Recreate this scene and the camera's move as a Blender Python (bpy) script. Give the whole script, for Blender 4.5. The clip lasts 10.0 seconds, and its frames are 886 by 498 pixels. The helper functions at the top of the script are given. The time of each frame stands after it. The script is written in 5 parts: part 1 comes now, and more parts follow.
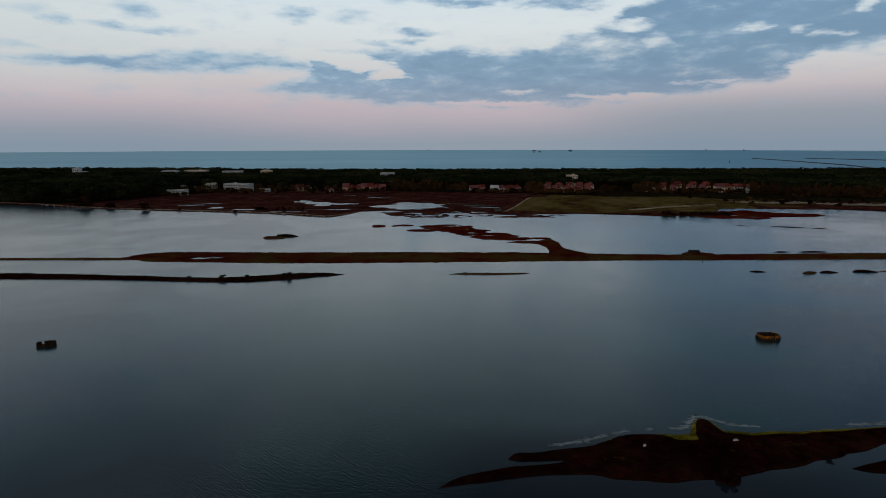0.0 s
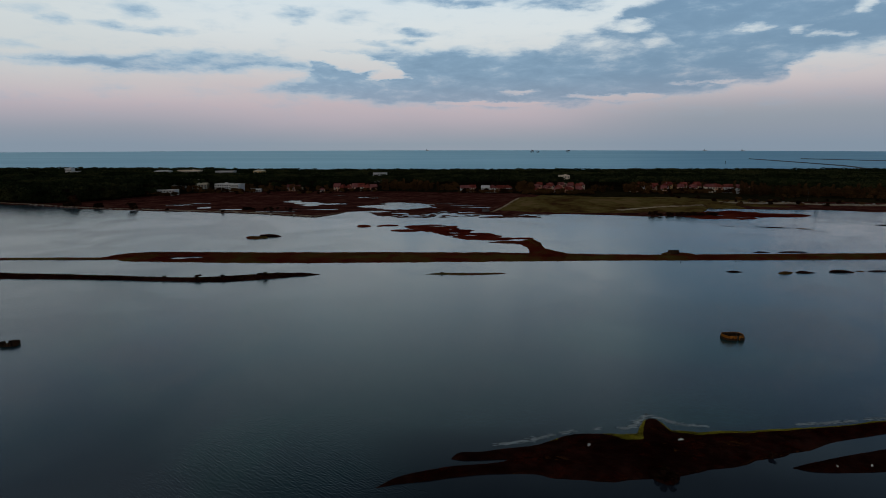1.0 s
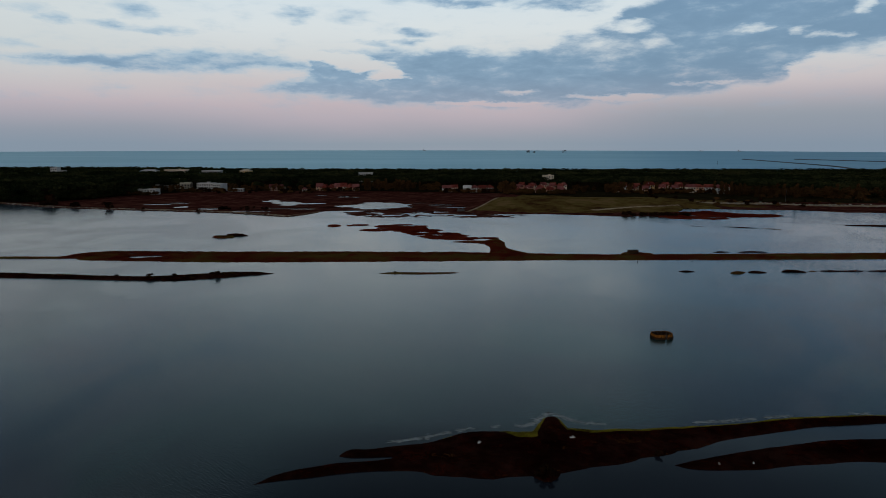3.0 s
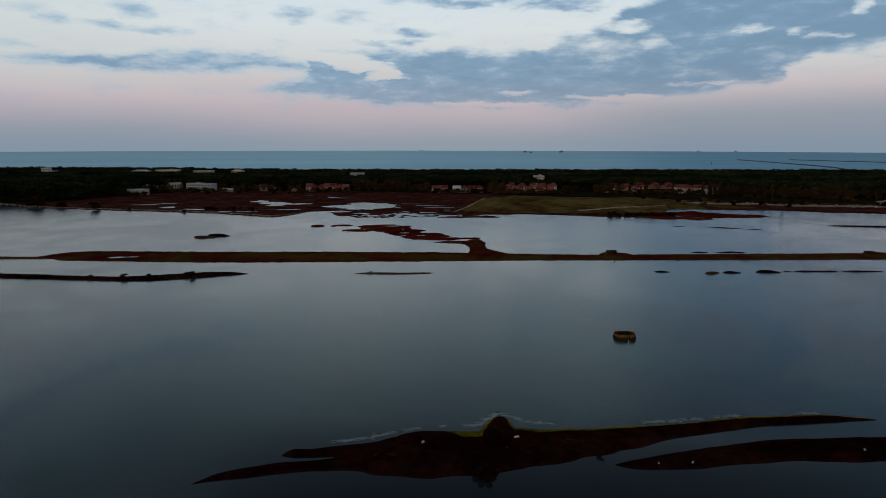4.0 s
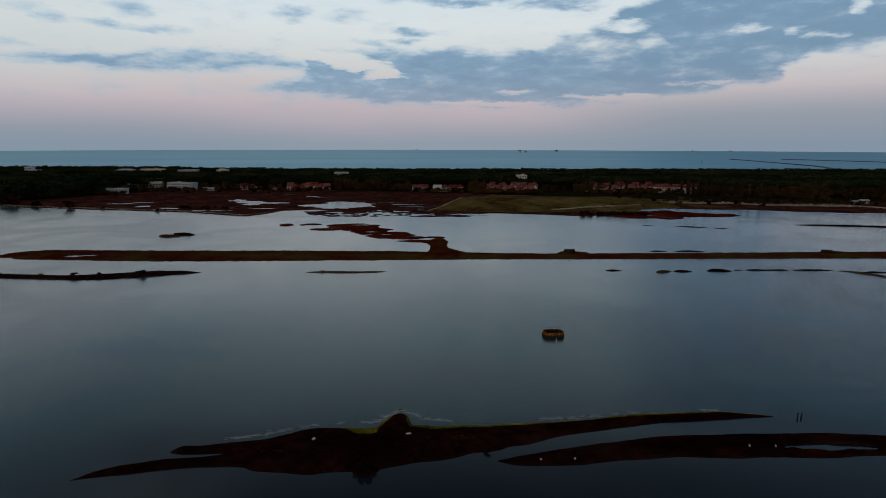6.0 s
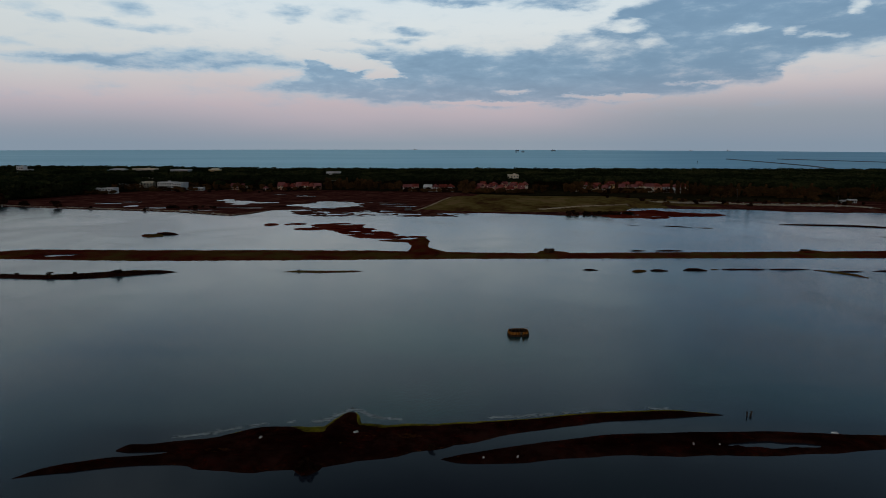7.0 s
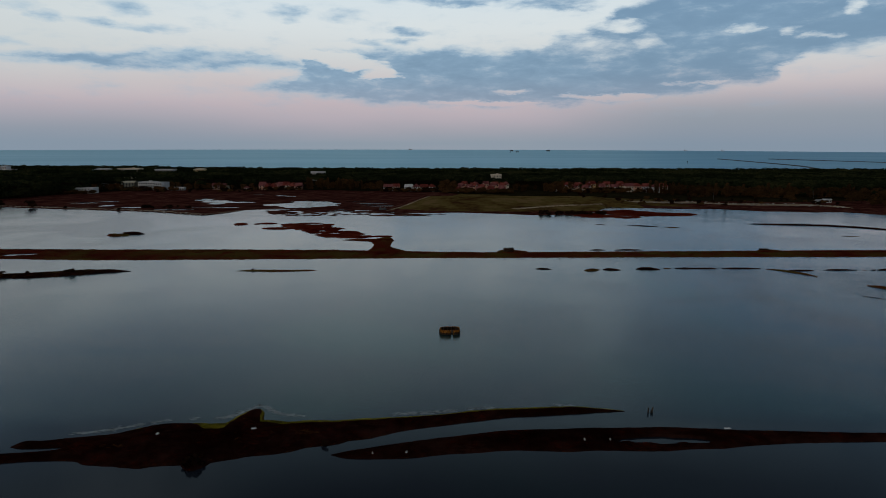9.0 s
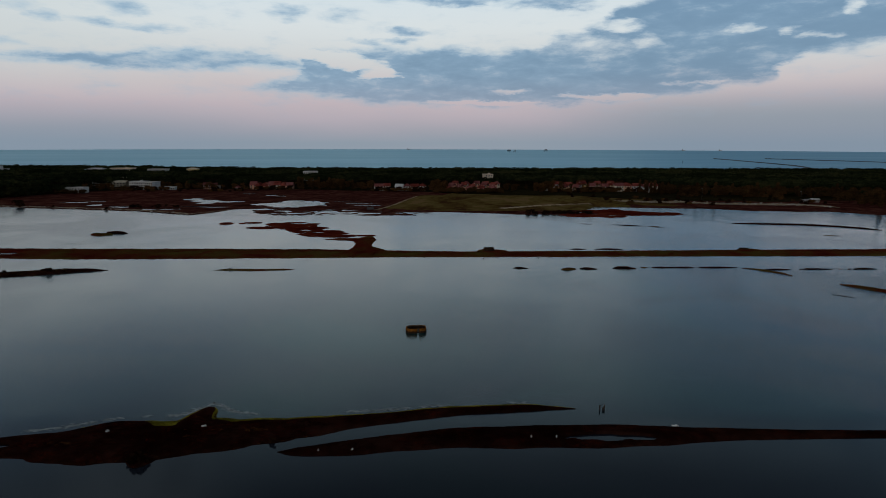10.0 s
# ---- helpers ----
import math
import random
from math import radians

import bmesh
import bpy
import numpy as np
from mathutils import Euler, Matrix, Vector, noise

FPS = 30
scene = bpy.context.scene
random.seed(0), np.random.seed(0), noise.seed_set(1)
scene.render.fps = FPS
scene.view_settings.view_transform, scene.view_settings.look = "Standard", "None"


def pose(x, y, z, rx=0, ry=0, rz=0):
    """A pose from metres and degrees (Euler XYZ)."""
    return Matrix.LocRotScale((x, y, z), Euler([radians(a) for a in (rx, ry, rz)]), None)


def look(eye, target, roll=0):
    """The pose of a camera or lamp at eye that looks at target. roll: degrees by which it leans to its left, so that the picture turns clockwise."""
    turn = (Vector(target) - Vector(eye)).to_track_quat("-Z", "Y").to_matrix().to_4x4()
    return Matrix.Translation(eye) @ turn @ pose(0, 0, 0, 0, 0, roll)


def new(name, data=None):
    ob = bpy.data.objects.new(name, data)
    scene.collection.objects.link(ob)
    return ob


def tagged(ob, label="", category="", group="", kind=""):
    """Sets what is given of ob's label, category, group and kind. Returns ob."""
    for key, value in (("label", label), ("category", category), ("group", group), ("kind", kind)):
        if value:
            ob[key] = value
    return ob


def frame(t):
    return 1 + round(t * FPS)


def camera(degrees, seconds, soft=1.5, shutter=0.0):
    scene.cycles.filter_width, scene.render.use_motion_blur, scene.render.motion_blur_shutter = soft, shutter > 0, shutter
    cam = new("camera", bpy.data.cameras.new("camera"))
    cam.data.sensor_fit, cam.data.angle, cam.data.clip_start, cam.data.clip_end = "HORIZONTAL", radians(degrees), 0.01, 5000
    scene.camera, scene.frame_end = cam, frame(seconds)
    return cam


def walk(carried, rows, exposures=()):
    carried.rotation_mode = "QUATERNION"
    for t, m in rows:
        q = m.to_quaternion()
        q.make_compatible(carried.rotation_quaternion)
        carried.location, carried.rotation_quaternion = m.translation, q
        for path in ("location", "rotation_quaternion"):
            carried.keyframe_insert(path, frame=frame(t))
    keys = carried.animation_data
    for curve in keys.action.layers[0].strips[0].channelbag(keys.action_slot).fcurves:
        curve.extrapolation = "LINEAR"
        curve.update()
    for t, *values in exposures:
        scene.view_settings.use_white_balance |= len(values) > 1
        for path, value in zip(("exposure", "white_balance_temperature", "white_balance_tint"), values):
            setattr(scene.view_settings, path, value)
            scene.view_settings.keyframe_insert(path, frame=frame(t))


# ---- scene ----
cam = camera(73.7, 10.0, soft=0.85)
PATH = [
    (0, (6.639, -0.796, 51.467), (6.634, 1.173, 51.116), -0.11),
    (0.5, (11.387, -0.913, 51.41), (11.382, 1.056, 51.06), -0.09),
    (1, (16.02, -0.928, 51.348), (16.016, 1.041, 50.998), -0.07),
    (1.5, (20.627, -1.012, 51.244), (20.624, 0.957, 50.894), -0.04),
    (2, (25.253, -1.175, 51.179), (25.25, 0.795, 50.829), -0.01),
    (3.5, (39.147, -1.69, 51.22), (39.148, 0.279, 50.87), 0.05),
    (4, (43.867, -1.846, 51.231), (43.871, 0.124, 50.882), 0.06),
    (4.5, (48.556, -2.037, 51.213), (48.56, -0.067, 50.864), 0.07),
    (5, (53.26, -2.272, 51.188), (53.267, -0.302, 50.839), 0.08),
    (5.5, (57.851, -2.464, 51.186), (57.86, -0.495, 50.836), 0.09),
    (7, (71.618, -3.14, 51.168), (71.632, -1.171, 50.816), 0.115),
    (7.5, (76.149, -3.413, 51.199), (76.164, -1.444, 50.847), 0.12),
    (8, (80.669, -3.734, 51.179), (80.688, -1.766, 50.827), 0.125),
    (8.5, (85.111, -4.089, 51.13), (85.131, -2.12, 50.778), 0.129),
    (9, (89.584, -4.451, 51.066), (89.606, -2.483, 50.714), 0.133),
    (9.5, (94.022, -4.844, 51.012), (94.045, -2.875, 50.66), 0.136),
    (10, (98.575, -5.227, 50.985), (98.6, -3.259, 50.632), 0.14),
]
walk(cam, [(t, look(eye, target, roll)) for t, eye, target, roll in PATH])

# ---- light: dusk sky with broken cloud, faint warm afterglow from behind ----
SUN_EL, SUN_AZ = radians(9), radians(190)
world = bpy.data.worlds.new("dusk_sky")
scene.world = world
world.use_nodes = True
WT = world.node_tree
WT.nodes.clear()


def node(tree, kind, **sets):
    n = tree.nodes.new(kind)
    for key, value in sets.items():
        setattr(n, key, value)
    return n


def put(tree, socket, value):
    if hasattr(value, "links"):
        tree.links.new(value, socket)
    else:
        socket.default_value = value


def math_node(tree, op, a, b=0.0, c=0.0, clamp=False):
    n = node(tree, "ShaderNodeMath", operation=op, use_clamp=clamp)
    for k, v in enumerate((a, b, c)):
        put(tree, n.inputs[k], v)
    return n.outputs[0]


def mix_colour(tree, fac, a, b, blend="MIX"):
    n = node(tree, "ShaderNodeMix", data_type="RGBA", blend_type=blend)
    put(tree, n.inputs[0], fac)
    put(tree, n.inputs[6], a)
    put(tree, n.inputs[7], b)
    return n.outputs[2]


def noise_node(tree, vector, scale, detail=5.0, rough=0.55, warp=0.0):
    n = node(tree, "ShaderNodeTexNoise")
    put(tree, n.inputs["Vector"], vector)
    n.inputs["Scale"].default_value, n.inputs["Detail"].default_value = scale, detail
    n.inputs["Roughness"].default_value, n.inputs["Distortion"].default_value = rough, warp
    return n.outputs["Fac"]


def ramp_node(tree, fac, stops, ease="LINEAR"):
    n = node(tree, "ShaderNodeValToRGB")
    n.color_ramp.interpolation = ease
    e = n.color_ramp.elements
    while len(e) < len(stops):
        e.new(0.5)
    for k, (at, colour) in enumerate(stops):
        e[k].position, e[k].color = at, (*colour, 1)
    put(tree, n.inputs[0], fac)
    return n.outputs[0]


def smooth(tree, x, low, high):
    n = node(tree, "ShaderNodeMapRange", interpolation_type="SMOOTHSTEP")
    put(tree, n.inputs[0], x)
    n.inputs[1].default_value, n.inputs[2].default_value = low, high
    return n.outputs[0]


def srgb(r, g, b):
    return tuple(((c / 255 + 0.055) / 1.055) ** 2.4 if c > 10 else c / 255 / 12.92 for c in (r, g, b))


def build_sky(tree):
    coords = node(tree, "ShaderNodeTexCoord").outputs["Generated"]
    sep = node(tree, "ShaderNodeSeparateXYZ")
    tree.links.new(coords, sep.inputs[0])
    x, y, z = sep.outputs
    az = math_node(tree, "ARCTAN2", x, y)
    el = math_node(tree, "ARCSINE", z)

    def flat(kx, ky):
        n = node(tree, "ShaderNodeCombineXYZ")
        put(tree, n.inputs[0], math_node(tree, "MULTIPLY", az, kx))
        put(tree, n.inputs[1], math_node(tree, "MULTIPLY", el, ky))
        return n.outputs[0]

    # clear sky by elevation, in radians over half a turn of the ramp
    up = math_node(tree, "DIVIDE", el, 1.5708, clamp=True)
    wob = noise_node(tree, flat(2.2, 9.0), 1.3, 3.0)
    up2 = math_node(tree, "ADD", up, math_node(tree, "MULTIPLY", math_node(tree, "SUBTRACT", wob, 0.5), 0.02))
    clear = ramp_node(tree, up2, [
        (0.000, srgb(138, 152, 166)), (0.012, srgb(152, 157, 171)), (0.026, srgb(170, 165, 179)),
        (0.040, srgb(181, 171, 183)), (0.058, srgb(190, 183, 190)), (0.085, srgb(200, 204, 208)), (0.112, srgb(209, 216, 220)),
        (0.150, srgb(205, 218, 226)), (0.195, srgb(182, 207, 219)), (0.265, srgb(152, 180, 192)), (0.315, srgb(98, 120, 134)),
        (0.370, srgb(31, 39, 49)), (1.000, srgb(17, 23, 30))])
    # blue-grey haze closes in low down on both sides, higher on the right
    left = math_node(tree, "MULTIPLY", math_node(tree, "MULTIPLY", smooth(tree, az, -0.10, -0.50), 0.75), smooth(tree, el, 0.075, 0.010))
    right = math_node(tree, "MULTIPLY", smooth(tree, az, 0.10, 0.42), smooth(tree, el, 0.095, 0.035))
    clear = mix_colour(tree, math_node(tree, "MULTIPLY", math_node(tree, "MAXIMUM", left, right), 0.85), clear, (*srgb(125, 144, 162), 1))
    # warm grey veil in the upper left
    veil = math_node(tree, "MULTIPLY", smooth(tree, az, -0.30, -0.62), smooth(tree, el, 0.05, 0.12))
    clear = mix_colour(tree, math_node(tree, "MULTIPLY", veil, 0.45), clear, (*srgb(193, 202, 205), 1))
    # cloud density: broad banks, gaps in them, and broken edges
    wx = math_node(tree, "SUBTRACT", noise_node(tree, flat(9, 26), 1.0, 4.0), 0.5)
    wy = math_node(tree, "SUBTRACT", noise_node(tree, flat(7, 21), 1.7, 4.0), 0.5)
    fx = math_node(tree, "SUBTRACT", noise_node(tree, flat(26, 70), 1.0, 5.0, 0.6), 0.5)
    fy = math_node(tree, "SUBTRACT", noise_node(tree, flat(23, 62), 1.3, 5.0, 0.6), 0.5)
    az2 = math_node(tree, "MULTIPLY_ADD", fx, 0.045, math_node(tree, "MULTIPLY_ADD", wx, 0.06, az))
    el2 = math_node(tree, "MULTIPLY_ADD", fy, 0.016, math_node(tree, "MULTIPLY_ADD", wy, 0.018, el))

    def blob(a, e, ra, re, most=1.0):
        u = math_node(tree, "DIVIDE", math_node(tree, "SUBTRACT", az2, a), ra)
        v = math_node(tree, "DIVIDE", math_node(tree, "SUBTRACT", el2, e), re)
        d = math_node(tree, "MULTIPLY_ADD", u, u, math_node(tree, "MULTIPLY", v, v))
        return math_node(tree, "MULTIPLY", math_node(tree, "SUBTRACT", 1.0, d, clamp=True), most)

    def edge_line(points):
        """Elevation of a cloud's edge against azimuth."""
        at = math_node(tree, "MULTIPLY_ADD", az2, 1 / 1.6, 0.5, clamp=True)
        line = ramp_node(tree, at, [(a / 1.6 + 0.5, (e * 2.5,) * 3) for a, e in points])
        return math_node(tree, "MULTIPLY", line, 0.4)

    def bank_between(top, bottom, soft, most=1.0):
        inside = math_node(tree, "MINIMUM", math_node(tree, "SUBTRACT", edge_line(top), el2), math_node(tree, "SUBTRACT", el2, edge_line(bottom)))
        inside = math_node(tree, "MINIMUM", math_node(tree, "DIVIDE", inside, soft), most)
        return math_node(tree, "MAXIMUM", inside, -1.0)

    # the great bank that widens to the right, and the thin streak reaching in from the left
    great = bank_between(
        [(-0.37, 0.082), (-0.345, 0.088), (-0.29, 0.094), (-0.235, 0.111), (-0.205, 0.146), (-0.163, 0.153), (-0.07, 0.158), (0.128, 0.155),
         (0.172, 0.163), (0.198, 0.180), (0.235, 0.178), (0.267, 0.190), (0.290, 0.215), (0.40, 0.25), (0.55, 0.30), (0.75, 0.36)],
        [(-0.37, 0.092), (-0.345, 0.087), (-0.288, 0.0735), (-0.228, 0.065), (-0.12, 0.056), (-0.018, 0.051), (0.075, 0.054), (0.203, 0.050), (0.273, 0.057),
         (0.332, 0.059), (0.412, 0.070), (0.465, 0.076), (0.513, 0.085), (0.524, 0.099), (0.546, 0.116), (0.585, 0.119), (0.627, 0.124), (0.75, 0.14)], 0.020)
    streak = bank_between(
        [(-0.72, 0.116), (-0.62, 0.122), (-0.594, 0.127), (-0.556, 0.131), (-0.488, 0.131), (-0.413, 0.144), (-0.334, 0.149), (-0.268, 0.146), (-0.225, 0.133), (-0.165, 0.118)],
        [(-0.72, 0.104), (-0.62, 0.101), (-0.583, 0.102), (-0.524, 0.100), (-0.454, 0.096), (-0.377, 0.098), (-0.295, 0.107), (-0.226, 0.107), (-0.165, 0.114)], 0.016, 0.82)
    density = math_node(tree, "MAXIMUM", great, streak)
    # unseen banks added above the view to darken water reflections, small flakes, and gaps
    banks = [(0.64, 0.330, 0.46, 0.140, 1.1), (0.20, 0.310, 0.34, 0.100, 0.55), (0.75, 0.560, 0.60, 0.220, 1.1), (-0.72, 0.410, 0.50, 0.160, 1.0), (-0.52, 0.305, 0.42, 0.050, 1.1),
             (-0.559, 0.168, 0.026, 0.011, 0.7), (-0.500, 0.166, 0.045, 0.009, 0.66), (-0.442, 0.163, 0.065, 0.010, 0.72), (-0.459, 0.188, 0.035, 0.016, 0.64),
             (-0.600, 0.179, 0.06, 0.012, 0.4), (-0.240, 0.197, 0.045, 0.016, 0.8), (-0.150, 0.195, 0.06, 0.012, 0.55), (-0.050, 0.1755, 0.045, 0.010, 0.7),
             (-0.054, 0.160, 0.035, 0.007, 0.7), (-0.11, 0.158, 0.04, 0.008, 0.7), (0.03, 0.220, 0.14, 0.011, 0.8), (0.19, 0.214, 0.10, 0.014, 0.85), (-0.64, 0.129, 0.06, 0.010, 0.6)]
    gaps = [(-0.165, 0.134, 0.055, 0.010, 1.3), (-0.125, 0.122, 0.050, 0.010, 1.5), (-0.088, 0.110, 0.035, 0.009, 1.4), (0.125, 0.0836, 0.045, 0.006, 0.8), (0.225, 0.074, 0.035, 0.005, 0.8),
            (0.290, 0.072, 0.060, 0.006, 1.0), (0.075, 0.065, 0.11, 0.004, 0.7), (0.300, 0.177, 0.040, 0.012, 0.85), (0.465, 0.165, 0.026, 0.006, 0.55), (0.522, 0.155, 0.018, 0.006, 0.55),
            (0.560, 0.147, 0.032, 0.005, 0.6), (0.595, 0.181, 0.018, 0.012, 0.75), (0.400, 0.090, 0.06, 0.003, 0.5), (0.234, 0.148, 0.10, 0.020, 0.45), (0.33, 0.155, 0.03, 0.012, 0.5)]
    for b in banks:
        density = math_node(tree, "MAXIMUM", blob(*b), density)
    for *at, depth in gaps:
        density = math_node(tree, "MULTIPLY_ADD", blob(*at), -depth, density)
    rag = math_node(tree, "SUBTRACT", noise_node(tree, flat(10, 32), 1.7, 9.0, 0.60, 0.15), 0.5)
    wide = math_node(tree, "SUBTRACT", noise_node(tree, flat(3, 11), 1.0, 4.0, 0.55), 0.5)
    density = math_node(tree, "MULTIPLY_ADD", rag, 1.75, density)
    density = math_node(tree, "MULTIPLY_ADD", wide, 0.6, density)
    cover = math_node(tree, "MULTIPLY", smooth(tree, density, -0.06, 1.0), math_node(tree, "MULTIPLY", smooth(tree, el, 0.030, 0.060), 0.92))
    shade = math_node(tree, "MULTIPLY_ADD", math_node(tree, "SUBTRACT", noise_node(tree, flat(5, 15), 1.0, 6.0, 0.6, 0.3), 0.5), 0.9, density)
    shade = math_node(tree, "MULTIPLY_ADD", smooth(tree, az, -0.3, 0.4), 0.45, shade)
    body = ramp_node(tree, smooth(tree, shade, 0.35, 1.75), [(0.0, srgb(154, 182, 204)), (0.4, srgb(115, 151, 183)), (1.0, srgb(89, 128, 163))])
    low = smooth(tree, el, 0.115, 0.05)
    body = mix_colour(tree, math_node(tree, "MULTIPLY", low, 0.45), body, (*srgb(138, 149, 171), 1))
    body = mix_colour(tree, smooth(tree, el, 0.22, 0.55), body, (*srgb(44, 56, 68), 1))
    sky = mix_colour(tree, cover, clear, body)
    # the clouds thin out to even grey-blue overhead and behind
    nishita = node(tree, "ShaderNodeTexSky", sky_type="NISHITA", sun_disc=False, sun_elevation=radians(2), sun_rotation=SUN_AZ)
    total = mix_colour(tree, 0.025, sky, nishita.outputs[0], "ADD")
    back = node(tree, "ShaderNodeBackground")
    tree.links.new(total, back.inputs[0])
    back.inputs[1].default_value = 1.0
    out = node(tree, "ShaderNodeOutputWorld")
    tree.links.new(back.outputs[0], out.inputs[0])


build_sky(WT)
sun = new("sun", bpy.data.lights.new("sun", "SUN"))
sun.data.energy, sun.data.angle, sun.data.color = 0.22, radians(30), (1.0, 0.80, 0.68)
sun.matrix_world = look((0, 0, 0), (-math.sin(SUN_AZ) * math.cos(SUN_EL), -math.cos(SUN_AZ) * math.cos(SUN_EL), -math.sin(SUN_EL)))


# ---- materials ----
def material(name, colours, scale, rough=0.9, bump=0.3, bump_scale=None, per_piece=0.0, spec=0.0, two=0.12):
    """Noise-mottled surface: colours from dark to light, at a broad and a fine scale."""
    m = bpy.data.materials.new(name)
    m.use_nodes = True
    t = m.node_tree
    b = t.nodes["Principled BSDF"]
    at = node(t, "ShaderNodeNewGeometry")
    p = at.outputs["Position"]
    fac = noise_node(t, p, scale, 6.0, 0.65, 0.3)
    broad = noise_node(t, p, scale * two, 4.0, 0.6, 0.5)
    fac = math_node(t, "MULTIPLY_ADD", math_node(t, "SUBTRACT", broad, 0.5), 1.3, fac)
    if per_piece:
        fac = math_node(t, "MULTIPLY_ADD", math_node(t, "SUBTRACT", at.outputs["Random Per Island"], 0.5), per_piece, fac)
    n = len(colours)
    c = ramp_node(t, fac, [(0.28 + 0.44 * k / max(1, n - 1), col) for k, col in enumerate(colours)])
    put(t, b.inputs["Base Color"], c)
    b.inputs["Roughness"].default_value, b.inputs["Specular IOR Level"].default_value = rough, spec
    if bump:
        bn = node(t, "ShaderNodeBump")
        bn.inputs["Strength"].default_value, bn.inputs["Distance"].default_value = bump, 0.2
        put(t, bn.inputs["Height"], noise_node(t, p, bump_scale or scale * 4, 5.0, 0.6))
        t.links.new(bn.outputs[0], b.inputs["Normal"])
    return m


def water_material(name, deep, ripple, size, rough, dist, calm=0.5, ior=1.333):
    m = bpy.data.materials.new(name)
    m.use_nodes = True
    t = m.node_tree
    b = t.nodes["Principled BSDF"]
    p = node(t, "ShaderNodeNewGeometry").outputs["Position"]
    silt = noise_node(t, p, 0.012, 4.0, 0.55, 0.6)
    tint = mix_colour(t, smooth(t, silt, 0.38, 0.62), (*deep[0], 1), (*deep[1], 1))
    algae = smooth(t, noise_node(t, p, 0.021, 3.0, 0.5, 0.8), 0.48, 0.68)
    tint = mix_colour(t, algae, tint, (*deep[2], 1))
    b.inputs["IOR"].default_value = ior
    # wind wavelets with crests drawn out across the wind, flat in the islands' lee and dying away towards the far shore
    turn = node(t, "ShaderNodeMapping")
    t.links.new(p, turn.inputs[0])
    turn.inputs["Rotation"].default_value = (0, 0, radians(-47))
    mp = node(t, "ShaderNodeMapping")
    t.links.new(turn.outputs[0], mp.inputs[0])
    mp.inputs["Scale"].default_value = (1.0, 0.28, 1.0)
    wave = node(t, "ShaderNodeTexWave", wave_type="BANDS", bands_direction="X", wave_profile="SIN")
    t.links.new(turn.outputs[0], wave.inputs["Vector"])
    for key, value in (("Scale", 0.314 / size), ("Distortion", 8.0), ("Detail", 3.0), ("Detail Scale", 1.6), ("Detail Roughness", 0.6)):
        wave.inputs[key].default_value = value
    fine = noise_node(t, mp.outputs[0], 0.9 / size, 3.0, 0.55, 0.3)
    lanes = smooth(t, noise_node(t, p, 0.018, 3.0, 0.6, 1.2), 0.35, 0.65)
    place = node(t, "ShaderNodeSeparateXYZ")
    t.links.new(p, place.inputs[0])
    px, py = place.outputs[0], place.outputs[1]
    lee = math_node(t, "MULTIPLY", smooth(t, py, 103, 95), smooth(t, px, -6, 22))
    # the base colour is also mixed darker and more purple over this area
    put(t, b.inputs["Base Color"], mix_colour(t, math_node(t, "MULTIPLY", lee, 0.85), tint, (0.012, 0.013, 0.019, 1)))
    slack = math_node(t, "MULTIPLY", math_node(t, "MULTIPLY", smooth(t, px, 5, 75), smooth(t, px, 150, 70)), 0.12)
    open_water = math_node(t, "SUBTRACT", 1.0, math_node(t, "MAXIMUM", math_node(t, "MULTIPLY", lee, 0.93), slack))
    reach = math_node(t, "SUBTRACT", py, math_node(t, "MULTIPLY", smooth(t, px, 80, 150), 70.0))
    sheltered = math_node(t, "MULTIPLY_ADD", smooth(t, reach, 230, 110), 0.62, 0.38)
    swell = noise_node(t, mp.outputs[0], 0.16, 3.0, 0.55, 0.4)
    amp = math_node(t, "MULTIPLY_ADD", lanes, ripple * (1 - calm), ripple * calm)
    amp = math_node(t, "MULTIPLY", amp, math_node(t, "MULTIPLY", open_water, sheltered))
    put(t, b.inputs["Roughness"], math_node(t, "MULTIPLY_ADD", math_node(t, "MAXIMUM", smooth(t, py, 300, 470), smooth(t, px, 10, -110)), rough, math_node(t, "MULTIPLY_ADD", lanes, rough * 0.4, rough * 0.8)))
    bn = node(t, "ShaderNodeBump")
    bn.inputs["Distance"].default_value = dist
    put(t, bn.inputs["Strength"], amp)
    put(t, bn.inputs["Height"], math_node(t, "MULTIPLY_ADD", wave.outputs["Fac"], 0.45, math_node(t, "MULTIPLY_ADD", swell, 1.5, fine)))
    t.links.new(bn.outputs[0], b.inputs["Normal"])
    return m


